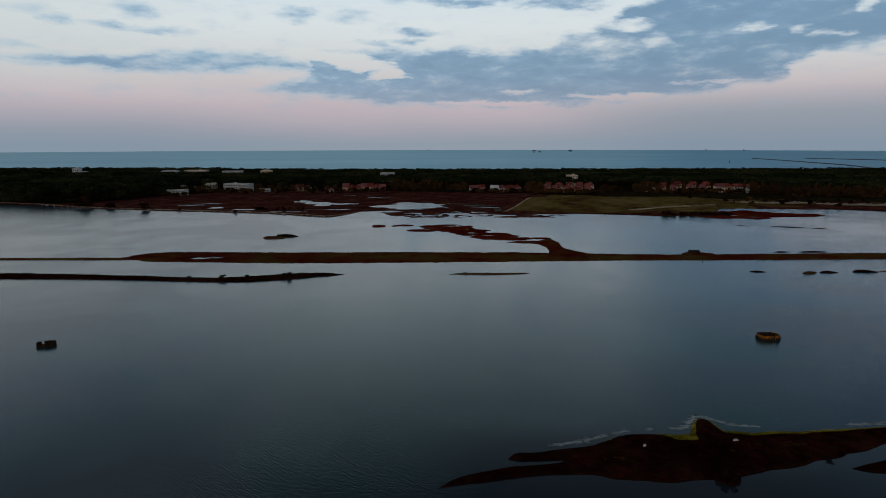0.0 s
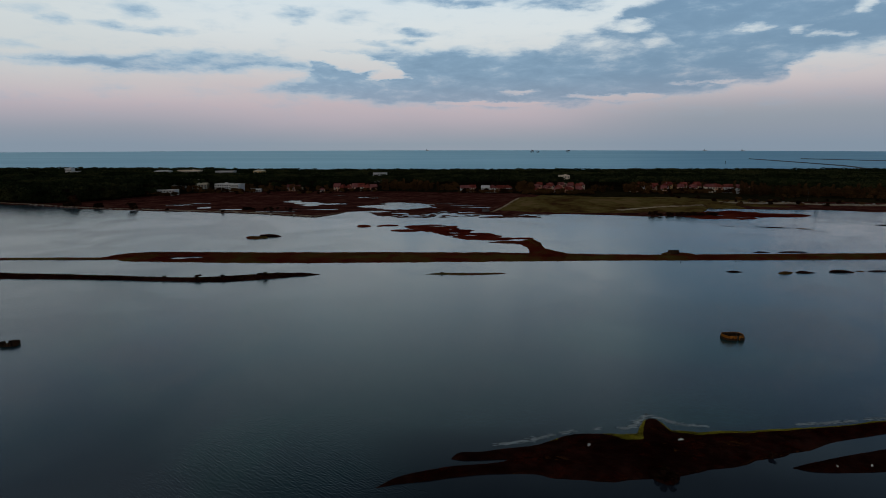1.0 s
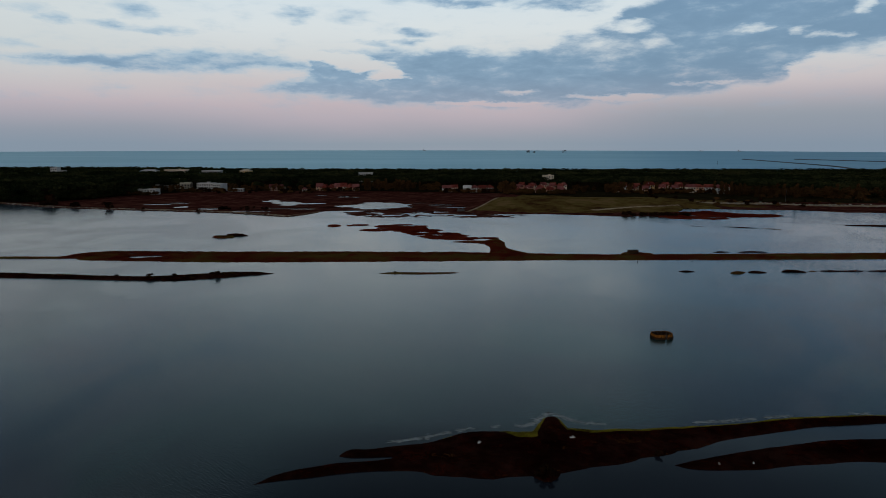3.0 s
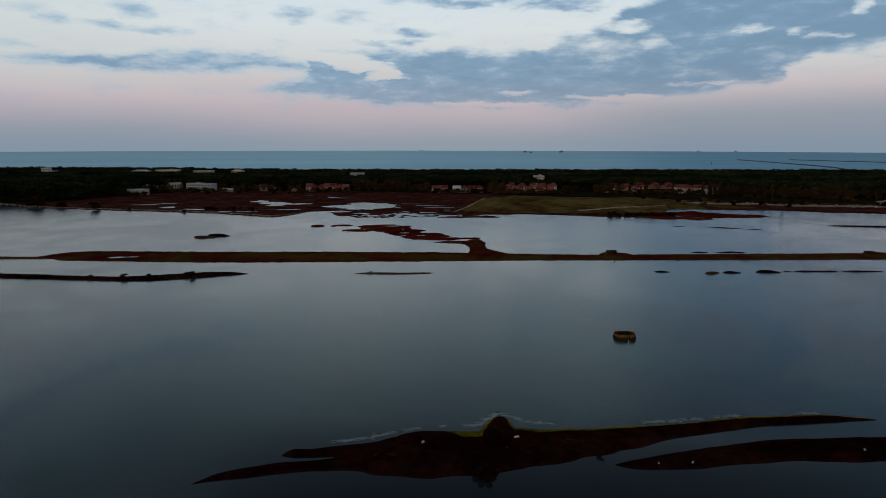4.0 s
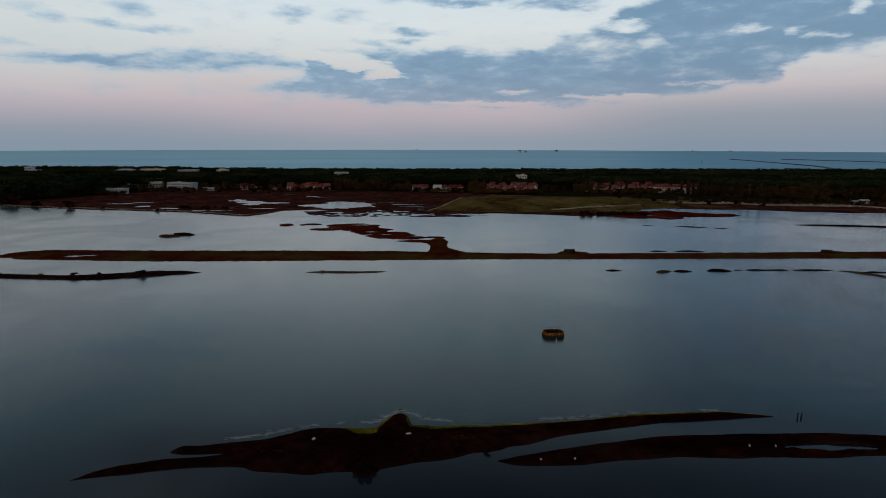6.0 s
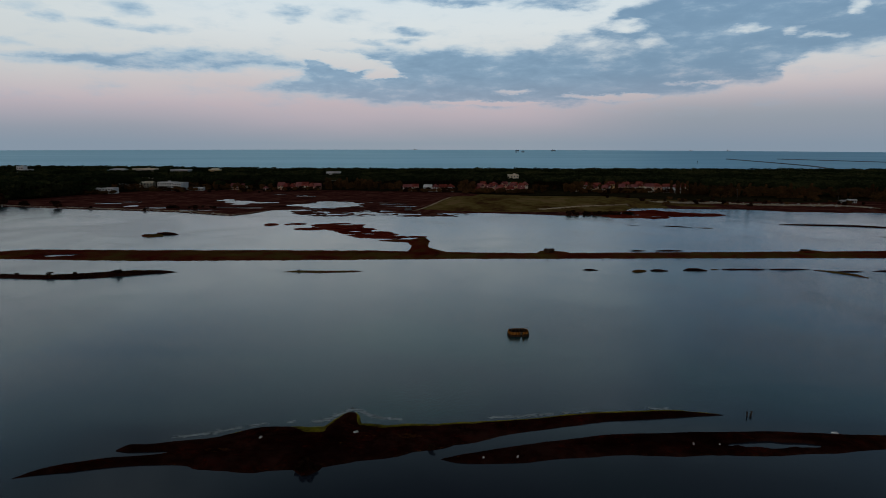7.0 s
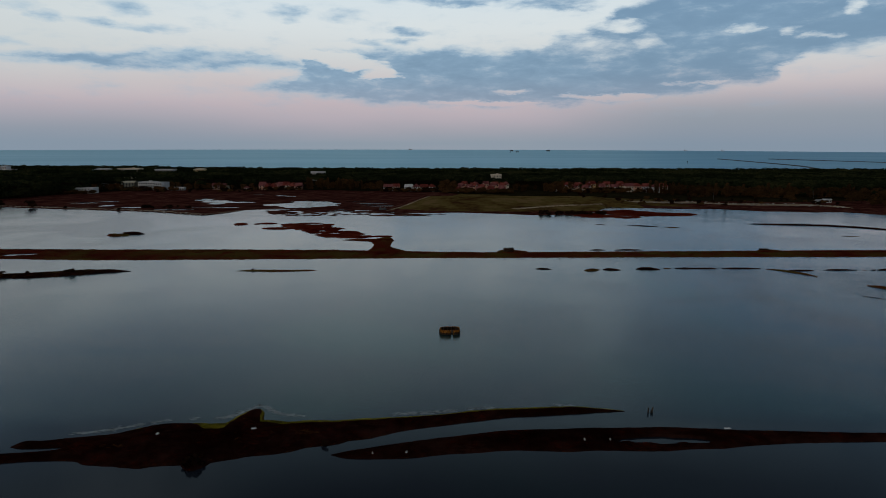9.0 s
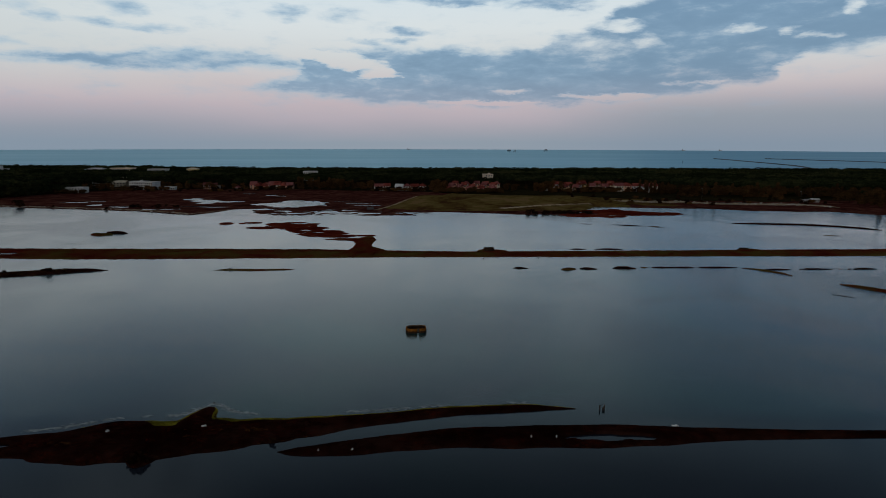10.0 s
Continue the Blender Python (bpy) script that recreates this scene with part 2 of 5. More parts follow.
def sea_material():
    """Open sea seen very low: broken wave faces that give back part of the sky, over blue-green water."""
    m = bpy.data.materials.new("sea_water")
    m.use_nodes = True
    t = m.node_tree
    t.nodes.clear()
    p = node(t, "ShaderNodeNewGeometry").outputs["Position"]
    mp = node(t, "ShaderNodeMapping")
    t.links.new(p, mp.inputs[0])
    mp.inputs["Scale"].default_value = (0.25, 1.0, 1.0)
    drift = noise_node(t, mp.outputs[0], 0.004, 5.0, 0.6, 0.5)
    gloss = node(t, "ShaderNodeBsdfGlossy")
    put(t, gloss.inputs["Color"], mix_colour(t, smooth(t, drift, 0.35, 0.65), (0.295, 0.43, 0.50, 1), (0.335, 0.472, 0.545, 1)))
    gloss.inputs["Roughness"].default_value = 0.35
    deep = node(t, "ShaderNodeBsdfDiffuse")
    deep.inputs["Color"].default_value = (0.02, 0.06, 0.08, 1)
    bn = node(t, "ShaderNodeBump")
    bn.inputs["Strength"].default_value, bn.inputs["Distance"].default_value = 0.22, 0.4
    put(t, bn.inputs["Height"], noise_node(t, mp.outputs[0], 0.4, 3.0))
    t.links.new(bn.outputs[0], gloss.inputs["Normal"])
    add = node(t, "ShaderNodeAddShader")
    t.links.new(gloss.outputs[0], add.inputs[0])
    t.links.new(deep.outputs[0], add.inputs[1])
    out = node(t, "ShaderNodeOutputMaterial")
    t.links.new(add.outputs[0], out.inputs[0])
    return m


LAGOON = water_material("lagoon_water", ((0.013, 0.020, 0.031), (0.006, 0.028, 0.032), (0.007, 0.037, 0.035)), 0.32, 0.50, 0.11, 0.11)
SEA = sea_material()
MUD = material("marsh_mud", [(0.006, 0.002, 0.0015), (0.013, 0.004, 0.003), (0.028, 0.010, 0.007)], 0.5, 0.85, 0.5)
MARSH = material("brown_saltmarsh", [(0.030, 0.009, 0.007), (0.058, 0.016, 0.012), (0.092, 0.034, 0.024)], 0.22, 0.95, 0.6, two=0.3)
MARSH_RED = material("red_saltmarsh", [(0.045, 0.005, 0.003), (0.088, 0.010, 0.006), (0.13, 0.026, 0.014)], 0.22, 0.95, 0.6)
GRASS = material("rough_pasture", [(0.050, 0.022, 0.010), (0.085, 0.050, 0.015), (0.110, 0.074, 0.022), (0.150, 0.090, 0.036)], 0.10, 0.95, 0.5, two=0.3)
SAND = material("pale_sand", [(0.12, 0.08, 0.05), (0.26, 0.18, 0.115), (0.42, 0.32, 0.22)], 0.4, 0.95, 0.3)
FLOOR = material("forest_floor", [(0.010, 0.008, 0.004), (0.024, 0.018, 0.008)], 0.15, 0.95, 0.4)
DYKE_EARTH = material("dyke_turf", [(0.060, 0.008, 0.005), (0.080, 0.018, 0.008), (0.070, 0.036, 0.010), (0.078, 0.050, 0.013)], 0.10, 0.95, 0.6, two=0.35)
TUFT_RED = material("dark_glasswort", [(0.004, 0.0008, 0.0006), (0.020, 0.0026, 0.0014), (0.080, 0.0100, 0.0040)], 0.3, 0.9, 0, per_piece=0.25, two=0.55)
TUFT_MARSH = material("red_glasswort", [(0.042, 0.0045, 0.003), (0.092, 0.0105, 0.006), (0.135, 0.024, 0.011)], 0.15, 0.9, 0, per_piece=0.3)
TUFT_DYKE = material("dyke_scrub", [(0.036, 0.020, 0.006), (0.068, 0.047, 0.011), (0.100, 0.076, 0.018)], 0.12, 0.9, 0, per_piece=0.3)
TUFT_OCHRE = material("dry_ochre_grass", [(0.06, 0.020, 0.006), (0.12, 0.050, 0.013), (0.21, 0.10, 0.028)], 0.9, 0.9, 0, per_piece=0.2)
TUFT_GREEN = material("green_algae_fringe", [(0.18, 0.155, 0.012), (0.30, 0.25, 0.022), (0.42, 0.34, 0.04)], 0.6, 0.8, 0, per_piece=0.15)
PINE = material("pine_crowns", [(0.006, 0.010, 0.004), (0.015, 0.019, 0.008), (0.036, 0.036, 0.014)], 0.045, 0.9, 0, per_piece=0.18, two=0.35)
LEAF_BROWN = material("autumn_crowns", [(0.026, 0.014, 0.006), (0.052, 0.027, 0.010), (0.082, 0.038, 0.015)], 0.08, 0.9, 0, per_piece=0.3)
BARK = material("bark", [(0.010, 0.007, 0.005), (0.028, 0.020, 0.015)], 1.5, 0.95, 0.6)


# ---- building helpers ----
def lattice(ix, iy, seed):
    h = (ix.astype(np.int64) * 374761393 + iy.astype(np.int64) * 668265263 + seed * 1274126177) & 0xFFFFFFFF
    h = ((h ^ (h >> 13)) * 1274126177) & 0xFFFFFFFF
    return ((h ^ (h >> 16)) & 0xFFFF) / 65535.0


def field_noise(x, y, size, seed=0, octaves=4):
    """Smooth noise about 0, within about plus and minus 0.5."""
    total, gain = 0.0, 0.5
    for o in range(octaves):
        u, v = x / size, y / size
        iu, iv = np.floor(u), np.floor(v)
        fu, fv = u - iu, v - iv
        fu, fv = fu * fu * (3 - 2 * fu), fv * fv * (3 - 2 * fv)
        a, b = lattice(iu, iv, seed + o), lattice(iu + 1, iv, seed + o)
        c, d = lattice(iu, iv + 1, seed + o), lattice(iu + 1, iv + 1, seed + o)
        total = total + gain * ((a + (b - a) * fu) * (1 - fv) + (c + (d - c) * fu) * fv - 0.5)
        gain, size = gain * 0.5, size * 0.5
    return total * 1.1


def step(x, low, high):
    t = np.clip((x - low) / (high - low), 0, 1)
    return t * t * (3 - 2 * t)


def mesh_of(name, verts, faces, mats, index=None, soft=True):
    me = bpy.data.meshes.new(name)
    verts, faces = np.asarray(verts, np.float32), np.asarray(faces, np.int32)
    k = faces.shape[1]
    me.vertices.add(len(verts))
    me.vertices.foreach_set("co", verts.ravel())
    me.loops.add(faces.size)
    me.loops.foreach_set("vertex_index", faces.ravel())
    me.polygons.add(len(faces))
    me.polygons.foreach_set("loop_start", np.arange(0, faces.size, k, dtype=np.int32))
    me.polygons.foreach_set("loop_total", np.full(len(faces), k, np.int32))
    for m in mats:
        me.materials.append(m)
    if index is not None:
        me.polygons.foreach_set("material_index", np.asarray(index, np.int32))
    me.polygons.foreach_set("use_smooth", np.full(len(faces), soft))
    me.update(calc_edges=True)
    return me


def grid_faces(rows, cols):
    i = np.arange(rows * cols).reshape(rows, cols)
    return np.stack([i[:-1, :-1], i[:-1, 1:], i[1:, 1:], i[1:, :-1]], -1).reshape(-1, 4)


def part(name, bm, mat, parent, label=""):
    me = bpy.data.meshes.new(name)
    bm.to_mesh(me)
    bm.free()
    me.materials.append(mat)
    ob = new(name, me)
    ob.parent = parent
    if label:
        tagged(ob, label)
    return ob


def thing(name, label, category, at, turn=0.0, group="", kind=""):
    ob = tagged(new(name), label, category, group, kind)
    ob.empty_display_size = 0.5
    ob.matrix_world = pose(*at, 0, 0, turn)
    return ob


def add_box(bm, size, at, turn=0.0, bevel=0.0):
    g = bmesh.ops.create_cube(bm, size=1.0, matrix=Matrix.Translation(at) @ Matrix.Rotation(radians(turn), 4, "Z") @ Matrix.Diagonal((*size, 1)))
    if bevel:
        bmesh.ops.bevel(bm, geom=list({e for v in g["verts"] for e in v.link_edges}), offset=bevel, segments=1, affect="EDGES")
    return bm


def box(size, at=(0, 0, 0), turn=0.0, bevel=0.0):
    return add_box(bmesh.new(), size, at, turn, bevel)


# ---- water: one level sheet to the horizon ----
def water_sheet():
    ring = [(50 + 4850 * math.cos(a), 4850 * math.sin(a)) for a in np.linspace(0, 2 * math.pi, 361)[:-1]]
    cut = 880.0
    for name, keep, mat, label, cat in (
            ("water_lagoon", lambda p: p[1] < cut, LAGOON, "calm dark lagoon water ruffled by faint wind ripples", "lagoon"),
            ("water_sea", lambda p: p[1] >= cut, SEA, "blue-grey open sea reaching the level horizon", "sea")):
        bm = bmesh.new()
        half = math.sqrt(4850 ** 2 - cut ** 2)
        pts = [p for p in ring if keep(p)]
        if name == "water_lagoon":
            pts = sorted(pts, key=lambda p: (math.atan2(p[1], p[0] - 50) - math.pi / 2) % (2 * math.pi))
        pts = pts + [(50 + half, cut), (50 - half, cut)] if name == "water_lagoon" else [(50 + half, cut)] + pts + [(50 - half, cut)]
        bm.faces.new([bm.verts.new((x, y, 0)) for x, y in pts])
        bmesh.ops.recalc_face_normals(bm, faces=bm.faces[:])
        for f in bm.faces:
            if f.normal.z < 0:
                f.normal_flip()
        me = bpy.data.meshes.new(name)
        bm.to_mesh(me)
        bm.free()
        me.materials.append(mat)
        tagged(new(name, me), label, cat, kind="structure")


water_sheet()


# ---- far shore: one sheet of marsh, pasture and wood floor, with pools where it dips under the water ----
SHORE = ((-2600, 800), (-900, 640), (-600, 575), (-380, 515), (-339, 500), (-280, 473), (-190, 452), (-125, 435), (-76, 412),
         (-66, 428), (-58, 446), (-42, 452), (40, 450), (60, 430), (92, 429), (98, 432), (161, 417), (196, 414), (210, 440), (229, 472),
         (269, 461), (314, 456), (340, 442), (403, 434), (421, 416), (600, 395), (2600, 250))
COAST = 960.0
POOLS = ((-120, 535, 8, 12), (-104, 519, 13, 11), (-97, 500, 8, 9), (-82, 511, 15, 6), (-19, 494, 25, 31), (-46, 491, 10, 8), (-88, 593, 11, 5), (-62, 577, 8, 5), (-50, 568, 8, 4),
         (-210, 503, 11, 4), (-197, 515, 9, 3.5), (-181, 482, 6, 6), (-151, 468, 14, 4), (-112, 452, 20, 2.5), (-78, 468, 14, 3), (30, 500, 16, 2.5), (40, 482, 18, 2.5), (20, 516, 12, 2), (-95, 470, 12, 2.5),
         (-60, 478, 10, 2))


def shore_y(x):
    return np.interp(x, [p[0] for p in SHORE], [p[1] for p in SHORE])


def mound(x, y):
    """The grassy bank behind the water: a broad low rise."""
    along = step(x, 50, 92) * (1 - step(x, 222, 268))
    return along * step(y, 424 + 0.1 * np.abs(x - 140), 505) * (1 - step(y, 520, 560)) * 4.6


def land_z(x, y):
    d = y - shore_y(x) + 5.0 * field_noise(x, y, 18, 3) + 1.5 * field_noise(x, y, 5, 8)
    z = -0.9 + step(d, -9, 9) * 1.10 + 0.10 * step(d, 6, 40) + 0.5 * step(y, 560, 620)
    z = z + 0.14 * field_noise(x, y, 9, 5) * step(d, 2, 12)
    for cx, cy, rx, ry in POOLS:
        r = np.sqrt(((x - cx) / rx) ** 2 + ((y - cy) / ry) ** 2) + 0.75 * field_noise(x * 0.7, y, 11, 31) + 0.9 * field_noise(x * 0.8, y, 4.0, 35)
        z = z - 0.9 * (1 - step(r, 0.72, 1.08))
    # bank with a track along the lagoon's edge
    ridge = np.exp(-((d - 7) / 3.2) ** 2) * (1 - step(x, -70, -55))
    z = z + 0.55 * ridge
    ridge2 = np.exp(-((y - 461 + 0.06 * x) / 3.5) ** 2) * step(x, -58, -45) * (1 - step(x, 70, 95))
    z = np.maximum(z, -0.9 + 1.45 * ridge2)
    # broken fringe of saltmarsh before the bank
    fringe = step(x, -60, -20) * (1 - step(x, 94, 104)) * step(y, 405, 418) * (1 - step(y, 452, 460))
    z = np.where(fringe > 0.02, np.maximum(z, -0.5 + fringe * (0.30 + 1.5 * field_noise(x * 0.5, y, 8, 21) + 1.1 * field_noise(x * 0.8, y, 3.2, 23) + 0.55 * step(y, 420, 446))), z)
    z = z + 0.9 * step(x, 235, 270) * step(d, 26, 38)
    z = z + mound(x, y) * step(d, 0, 12) + 0.7 * field_noise(x, y, 60, 44) * step(y, 540, 620)
    return z - 2.2 * step(y, COAST - 14, COAST + 14)


def far_land():
    y = 385 + (COAST + 25 - 385) * np.linspace(0, 1, 290) ** 1.25
    s = np.concatenate([np.linspace(-2.6, -1.05, 60)[:-1], np.linspace(-1.05, 1.15, 640), np.linspace(1.15, 2.6, 60)[1:]])
    X, Y = 40 + s[None, :] * 0.9 * y[:, None], np.repeat(y[:, None], len(s), 1)
    Z = land_z(X, Y)
    faces = grid_faces(*X.shape)
    cx, cy = (X[:-1, :-1] + X[1:, 1:]).ravel() / 2, (Y[:-1, :-1] + Y[1:, 1:]).ravel() / 2
    cz = (Z[:-1, :-1] + Z[1:, 1:]).ravel() / 2
    d = cy - shore_y(cx) + 5.0 * field_noise(cx, cy, 18, 3)
    n = field_noise(cx, cy, 26, 51)
    idx = np.zeros(len(cx), int)
    wood = cy > np.interp(cx, (-800, -380, -340, -310, -280, -230, -164, -41, 93, 239, 306, 385, 460, 900), (632, 530, 516, 526, 590, 632, 650, 640, 612, 545, 520, 505, 520, 480)) + 20 * n
    idx[wood] = 3
    field = ((mound(cx, cy) > 0.35) & (cx > 52 + (cy - 447) * 0.40)) | ((cx > 54 + (cy - 447) * 0.40) & (cx < 300) & (d > 24 + 14 * n) & ~wood)
    idx[field] = 1
    track = (np.abs(d - 7.0) < 1.3) & (cx < -60)
    yard = (cx > 255 + 10 * n) & (cx < 420) & (d > 38 + 10 * n) & (d < 54 + 16 * n) & (n > -0.16)
    path = (np.abs(cy - 452 - 0.30 * (cx - 150) - 1.5 * np.sin(cx / 9)) < 2.2) & (cx > 148) & (cx < 226)
    ramp = (np.abs(cx - (52 + (cy - 447) * 0.40)) < 1.3) & (cy > 447) & (cy < 545)
    idx[track | yard | path | ramp] = 2
    idx[cy > COAST - 22] = 2
    idx[cz < 0.06] = 4
    ob = new("ground", mesh_of("ground", np.stack([X, Y, Z], -1).reshape(-1, 3), faces, [MARSH, GRASS, SAND, FLOOR, MUD], idx))
    tagged(ob, "flat saltmarsh shore with pools, pasture, sandy tracks and wood floor", "ground", kind="structure")


far_land()
GX, GY = np.arange(-720, 760, 3.0), np.arange(384, 970, 3.0)
GZ = land_z(*np.meshgrid(GX, GY))


def ground_at(x, y):
    """Height of the far land at a point, between the nodes of a coarse table."""
    u, v = min(max((x - GX[0]) / 3.0, 0), len(GX) - 2.001), min(max((y - GY[0]) / 3.0, 0), len(GY) - 2.001)
    i, j = int(v), int(u)
    a, b = v - i, u - j
    return float((GZ[i, j] * (1 - b) + GZ[i, j + 1] * b) * (1 - a) + (GZ[i + 1, j] * (1 - b) + GZ[i + 1, j + 1] * b) * a)


# ---- banks, dykes and islets ----
def spine_curve(spine, pace):
    p = np.array(spine, float)
    p = np.vstack([2 * p[0] - p[1], p, 2 * p[-1] - p[-2]])
    out = []
    for k in range(1, len(p) - 2):
        a, b, c, d = p[k - 1:k + 3]
        n = max(2, int(np.hypot(*(c - b)[:2]) / pace))
        for t in np.linspace(0, 1, n, endpoint=False):
            out.append(0.5 * (2 * b + (c - a) * t + (2 * a - 5 * b + 4 * c - d) * t * t + (3 * b - a - 3 * c + d) * t ** 3))
    out.append(p[-2])
    out = np.array(out)
    out[:, 2] = np.maximum(out[:, 2], 0.05)
    return out


def bank_surface(spine, height, pace, across, seed, rag, pools=()):
    c = spine_curve(spine, pace)
    t = np.linspace(-1, 1, across)
    tang = np.gradient(c[:, :2], axis=0)
    tang /= np.maximum(np.hypot(tang[:, 0], tang[:, 1]), 1e-6)[:, None]
    nx, ny = -tang[:, 1], tang[:, 0]
    w = c[:, 2][:, None]
    edge = 1 + rag * field_noise(c[:, 0][:, None] + 40 * np.sign(t)[None, :], c[:, 1][:, None] + 0 * t[None, :], 6.0, seed) \
        + 0.6 * rag * field_noise(c[:, 0][:, None] + 40 * np.sign(t)[None, :], c[:, 1][:, None] + 0 * t[None, :], 1.7, seed + 9)
    off = t[None, :] * (w * edge * 1.06 + 0.15)
    X, Y = c[:, 0][:, None] + nx[:, None] * off, c[:, 1][:, None] + ny[:, None] * off
    rise = np.minimum(1.0, w / 1.2) * height
    Z = -0.35 + (rise + 0.35) * (1 - np.abs(t)[None, :] ** 3.0) ** 0.8
    Z = Z + 0.35 * height * field_noise(X, Y, 3.5, seed + 3) * (1 - np.abs(t)[None, :])
    for cx, cy, rx, ry in pools:
        r = np.sqrt(((X - cx) / rx) ** 2 + ((Y - cy) / ry) ** 2) + 0.8 * field_noise(X, Y, 3.0, seed + 5)
        Z = Z - (height + 0.9) * (1 - step(r, 0.75, 1.1))
    return X, Y, Z


def tuft_mesh(name, P, size, mat, blades, seed, tall=1.0):
    """Many small bushes, each a fan of bent leaf triangles round a root at P."""
    rng = np.random.default_rng(seed)
    n = len(P)
    P = np.repeat(P, blades, 0)
    s = np.repeat(size, blades)
    a = rng.uniform(0, 2 * np.pi, n * blades)
    lean = rng.uniform(0.15, 1.0, n * blades)
    h = s * rng.uniform(0.45, 1.0, n * blades) * tall
    r = s * lean * 0.7
    root = P + np.stack([np.cos(a) * r * 0.45, np.sin(a) * r * 0.45, h * 0 - 0.05], -1)
    tip = P + np.stack([np.cos(a) * r, np.sin(a) * r, h * (1.1 - 0.6 * lean)], -1)
    b = a + rng.uniform(0.9, 2.2, n * blades)
    wdt = s * rng.uniform(0.18, 0.36, n * blades)
    side = np.stack([np.cos(b) * wdt, np.sin(b) * wdt, wdt * rng.uniform(-0.3, 0.3, n * blades)], -1)
    mid = (root + tip) / 2 + np.stack([0 * h, 0 * h, 0.25 * h], -1)
    V = np.stack([root - side * 0.6, mid + side, tip, mid - side], 1).reshape(-1, 3)
    F = np.arange(len(V)).reshape(-1, 4)
    return mesh_of(name, V, F, [mat], soft=False)


def bank(name, label, category, lobes, height=0.8, pace=1.0, across=18, seed=1, rag=0.5, pools=(), ground=None, tufts=(), group="", kind=""):
    """A low bank out of the water from one or more lobes, each a spine of (x, y, half width); tufts: (name, material, label, per m2, size, test)."""
    V, F, base, surf = [], [], 0, []
    for k, spine in enumerate(lobes):
        X, Y, Z = bank_surface(spine, height, pace, across, seed + 17 * k, rag, pools)
        V.append(np.stack([X, Y, Z], -1).reshape(-1, 3))
        F.append(grid_faces(*X.shape) + base)
        base += X.size
        surf.append((X, Y, Z))
    ob = new(name, mesh_of(name, np.vstack(V), np.vstack(F), [ground or MUD]))
    tagged(ob, label, category, group, kind)
    rng = np.random.default_rng(seed)
    for tname, tmat, tlabel, density, size, test, blades in tufts:
        pts = []
        for X, Y, Z in surf:
            ax, ay = X[1:, :-1] - X[:-1, :-1], Y[1:, :-1] - Y[:-1, :-1]
            bx, by = X[:-1, 1:] - X[:-1, :-1], Y[:-1, 1:] - Y[:-1, :-1]
            area = np.abs(ax * by - ay * bx)
            want = rng.poisson(np.minimum(area * density, 60))
            i, j = np.nonzero(want)
            rep = np.repeat(np.arange(len(i)), want[i, j])
            i, j = i[rep], j[rep]
            u, v = rng.uniform(0, 1, len(i)), rng.uniform(0, 1, len(i))

            def at(A):
                return (A[i, j] * (1 - u) + A[i + 1, j] * u) * (1 - v) + (A[i, j + 1] * (1 - u) + A[i + 1, j + 1] * u) * v
            x, y, z = at(X), at(Y), at(Z)
            t = (j + v) / (X.shape[1] - 1) * 2 - 1
            ok = (z > 0.03) & test(x, y, t)
            pts.append(np.stack([x, y, z], -1)[ok])
        P = np.vstack(pts)
        if len(P):
            sz = size * rng.uniform(0.5, 1.3, len(P)) * (0.8 + 1.3 * np.clip(field_noise(P[:, 0], P[:, 1], 2.6, seed + 29), -0.2, 0.5))
            tu = new(tname, tuft_mesh(tname, P, sz, tmat, blades, seed + 5))
            tu.parent = ob
            tagged(tu, tlabel, kind="stuff")
    return ob


def everywhere(x, y, t):
    return np.ones_like(x, bool)


def marsh_patch(name, label, blobs, seed, height=0.3, ragged=0.8, res=0.7, group="", pools=()):
    """A ragged low saltmarsh island: soft ellipses (x, y, rx, ry) broken up by noise, just above the water."""
    B = np.array(blobs, float)
    x0, x1 = (B[:, 0] - B[:, 2]).min() - 4, (B[:, 0] + B[:, 2]).max() + 4
    y0, y1 = (B[:, 1] - B[:, 3]).min() - 4, (B[:, 1] + B[:, 3]).max() + 4
    X, Y = np.meshgrid(np.arange(x0, x1, res), np.arange(y0, y1, res))
    f = np.full(X.shape, -9.0)
    for cx, cy, rx, ry in blobs:
        f = np.maximum(f, 1 - ((X - cx) / rx) ** 2 - ((Y - cy) / ry) ** 2)
    for cx, cy, rx, ry in pools:
        f = np.minimum(f, 1.2 * (((X - cx) / rx) ** 2 + ((Y - cy) / ry) ** 2) - 0.9)
    f = f + ragged * (1.3 * field_noise(X * 0.8, Y, 9, seed) + 0.9 * field_noise(X * 0.8, Y, 3.2, seed + 3))
    Z = -0.35 + (height + 0.35) * step(f, -0.1, 0.28) + 0.10 * field_noise(X, Y, 2.5, seed + 7)
    ob = new(name, mesh_of(name, np.stack([X, Y, Z], -1).reshape(-1, 3), grid_faces(*X.shape), [MARSH_RED]))
    tagged(ob, label, "island", group)
    rng = np.random.default_rng(seed)
    k = np.nonzero((Z > 0.1).ravel())[0]
    k = k[rng.uniform(size=len(k)) < 0.7]
    P = np.stack([X, Y, Z], -1).reshape(-1, 3)[k] + rng.uniform(-0.3, 0.3, (len(k), 3)) * (1, 1, 0)
    tu = new("scrub", tuft_mesh("scrub", P, rng.uniform(0.15, 0.4, len(P)), TUFT_MARSH, 5, seed))
    tu.parent = ob
    tagged(tu, "low carpet of red glasswort", kind="stuff")
    return ob


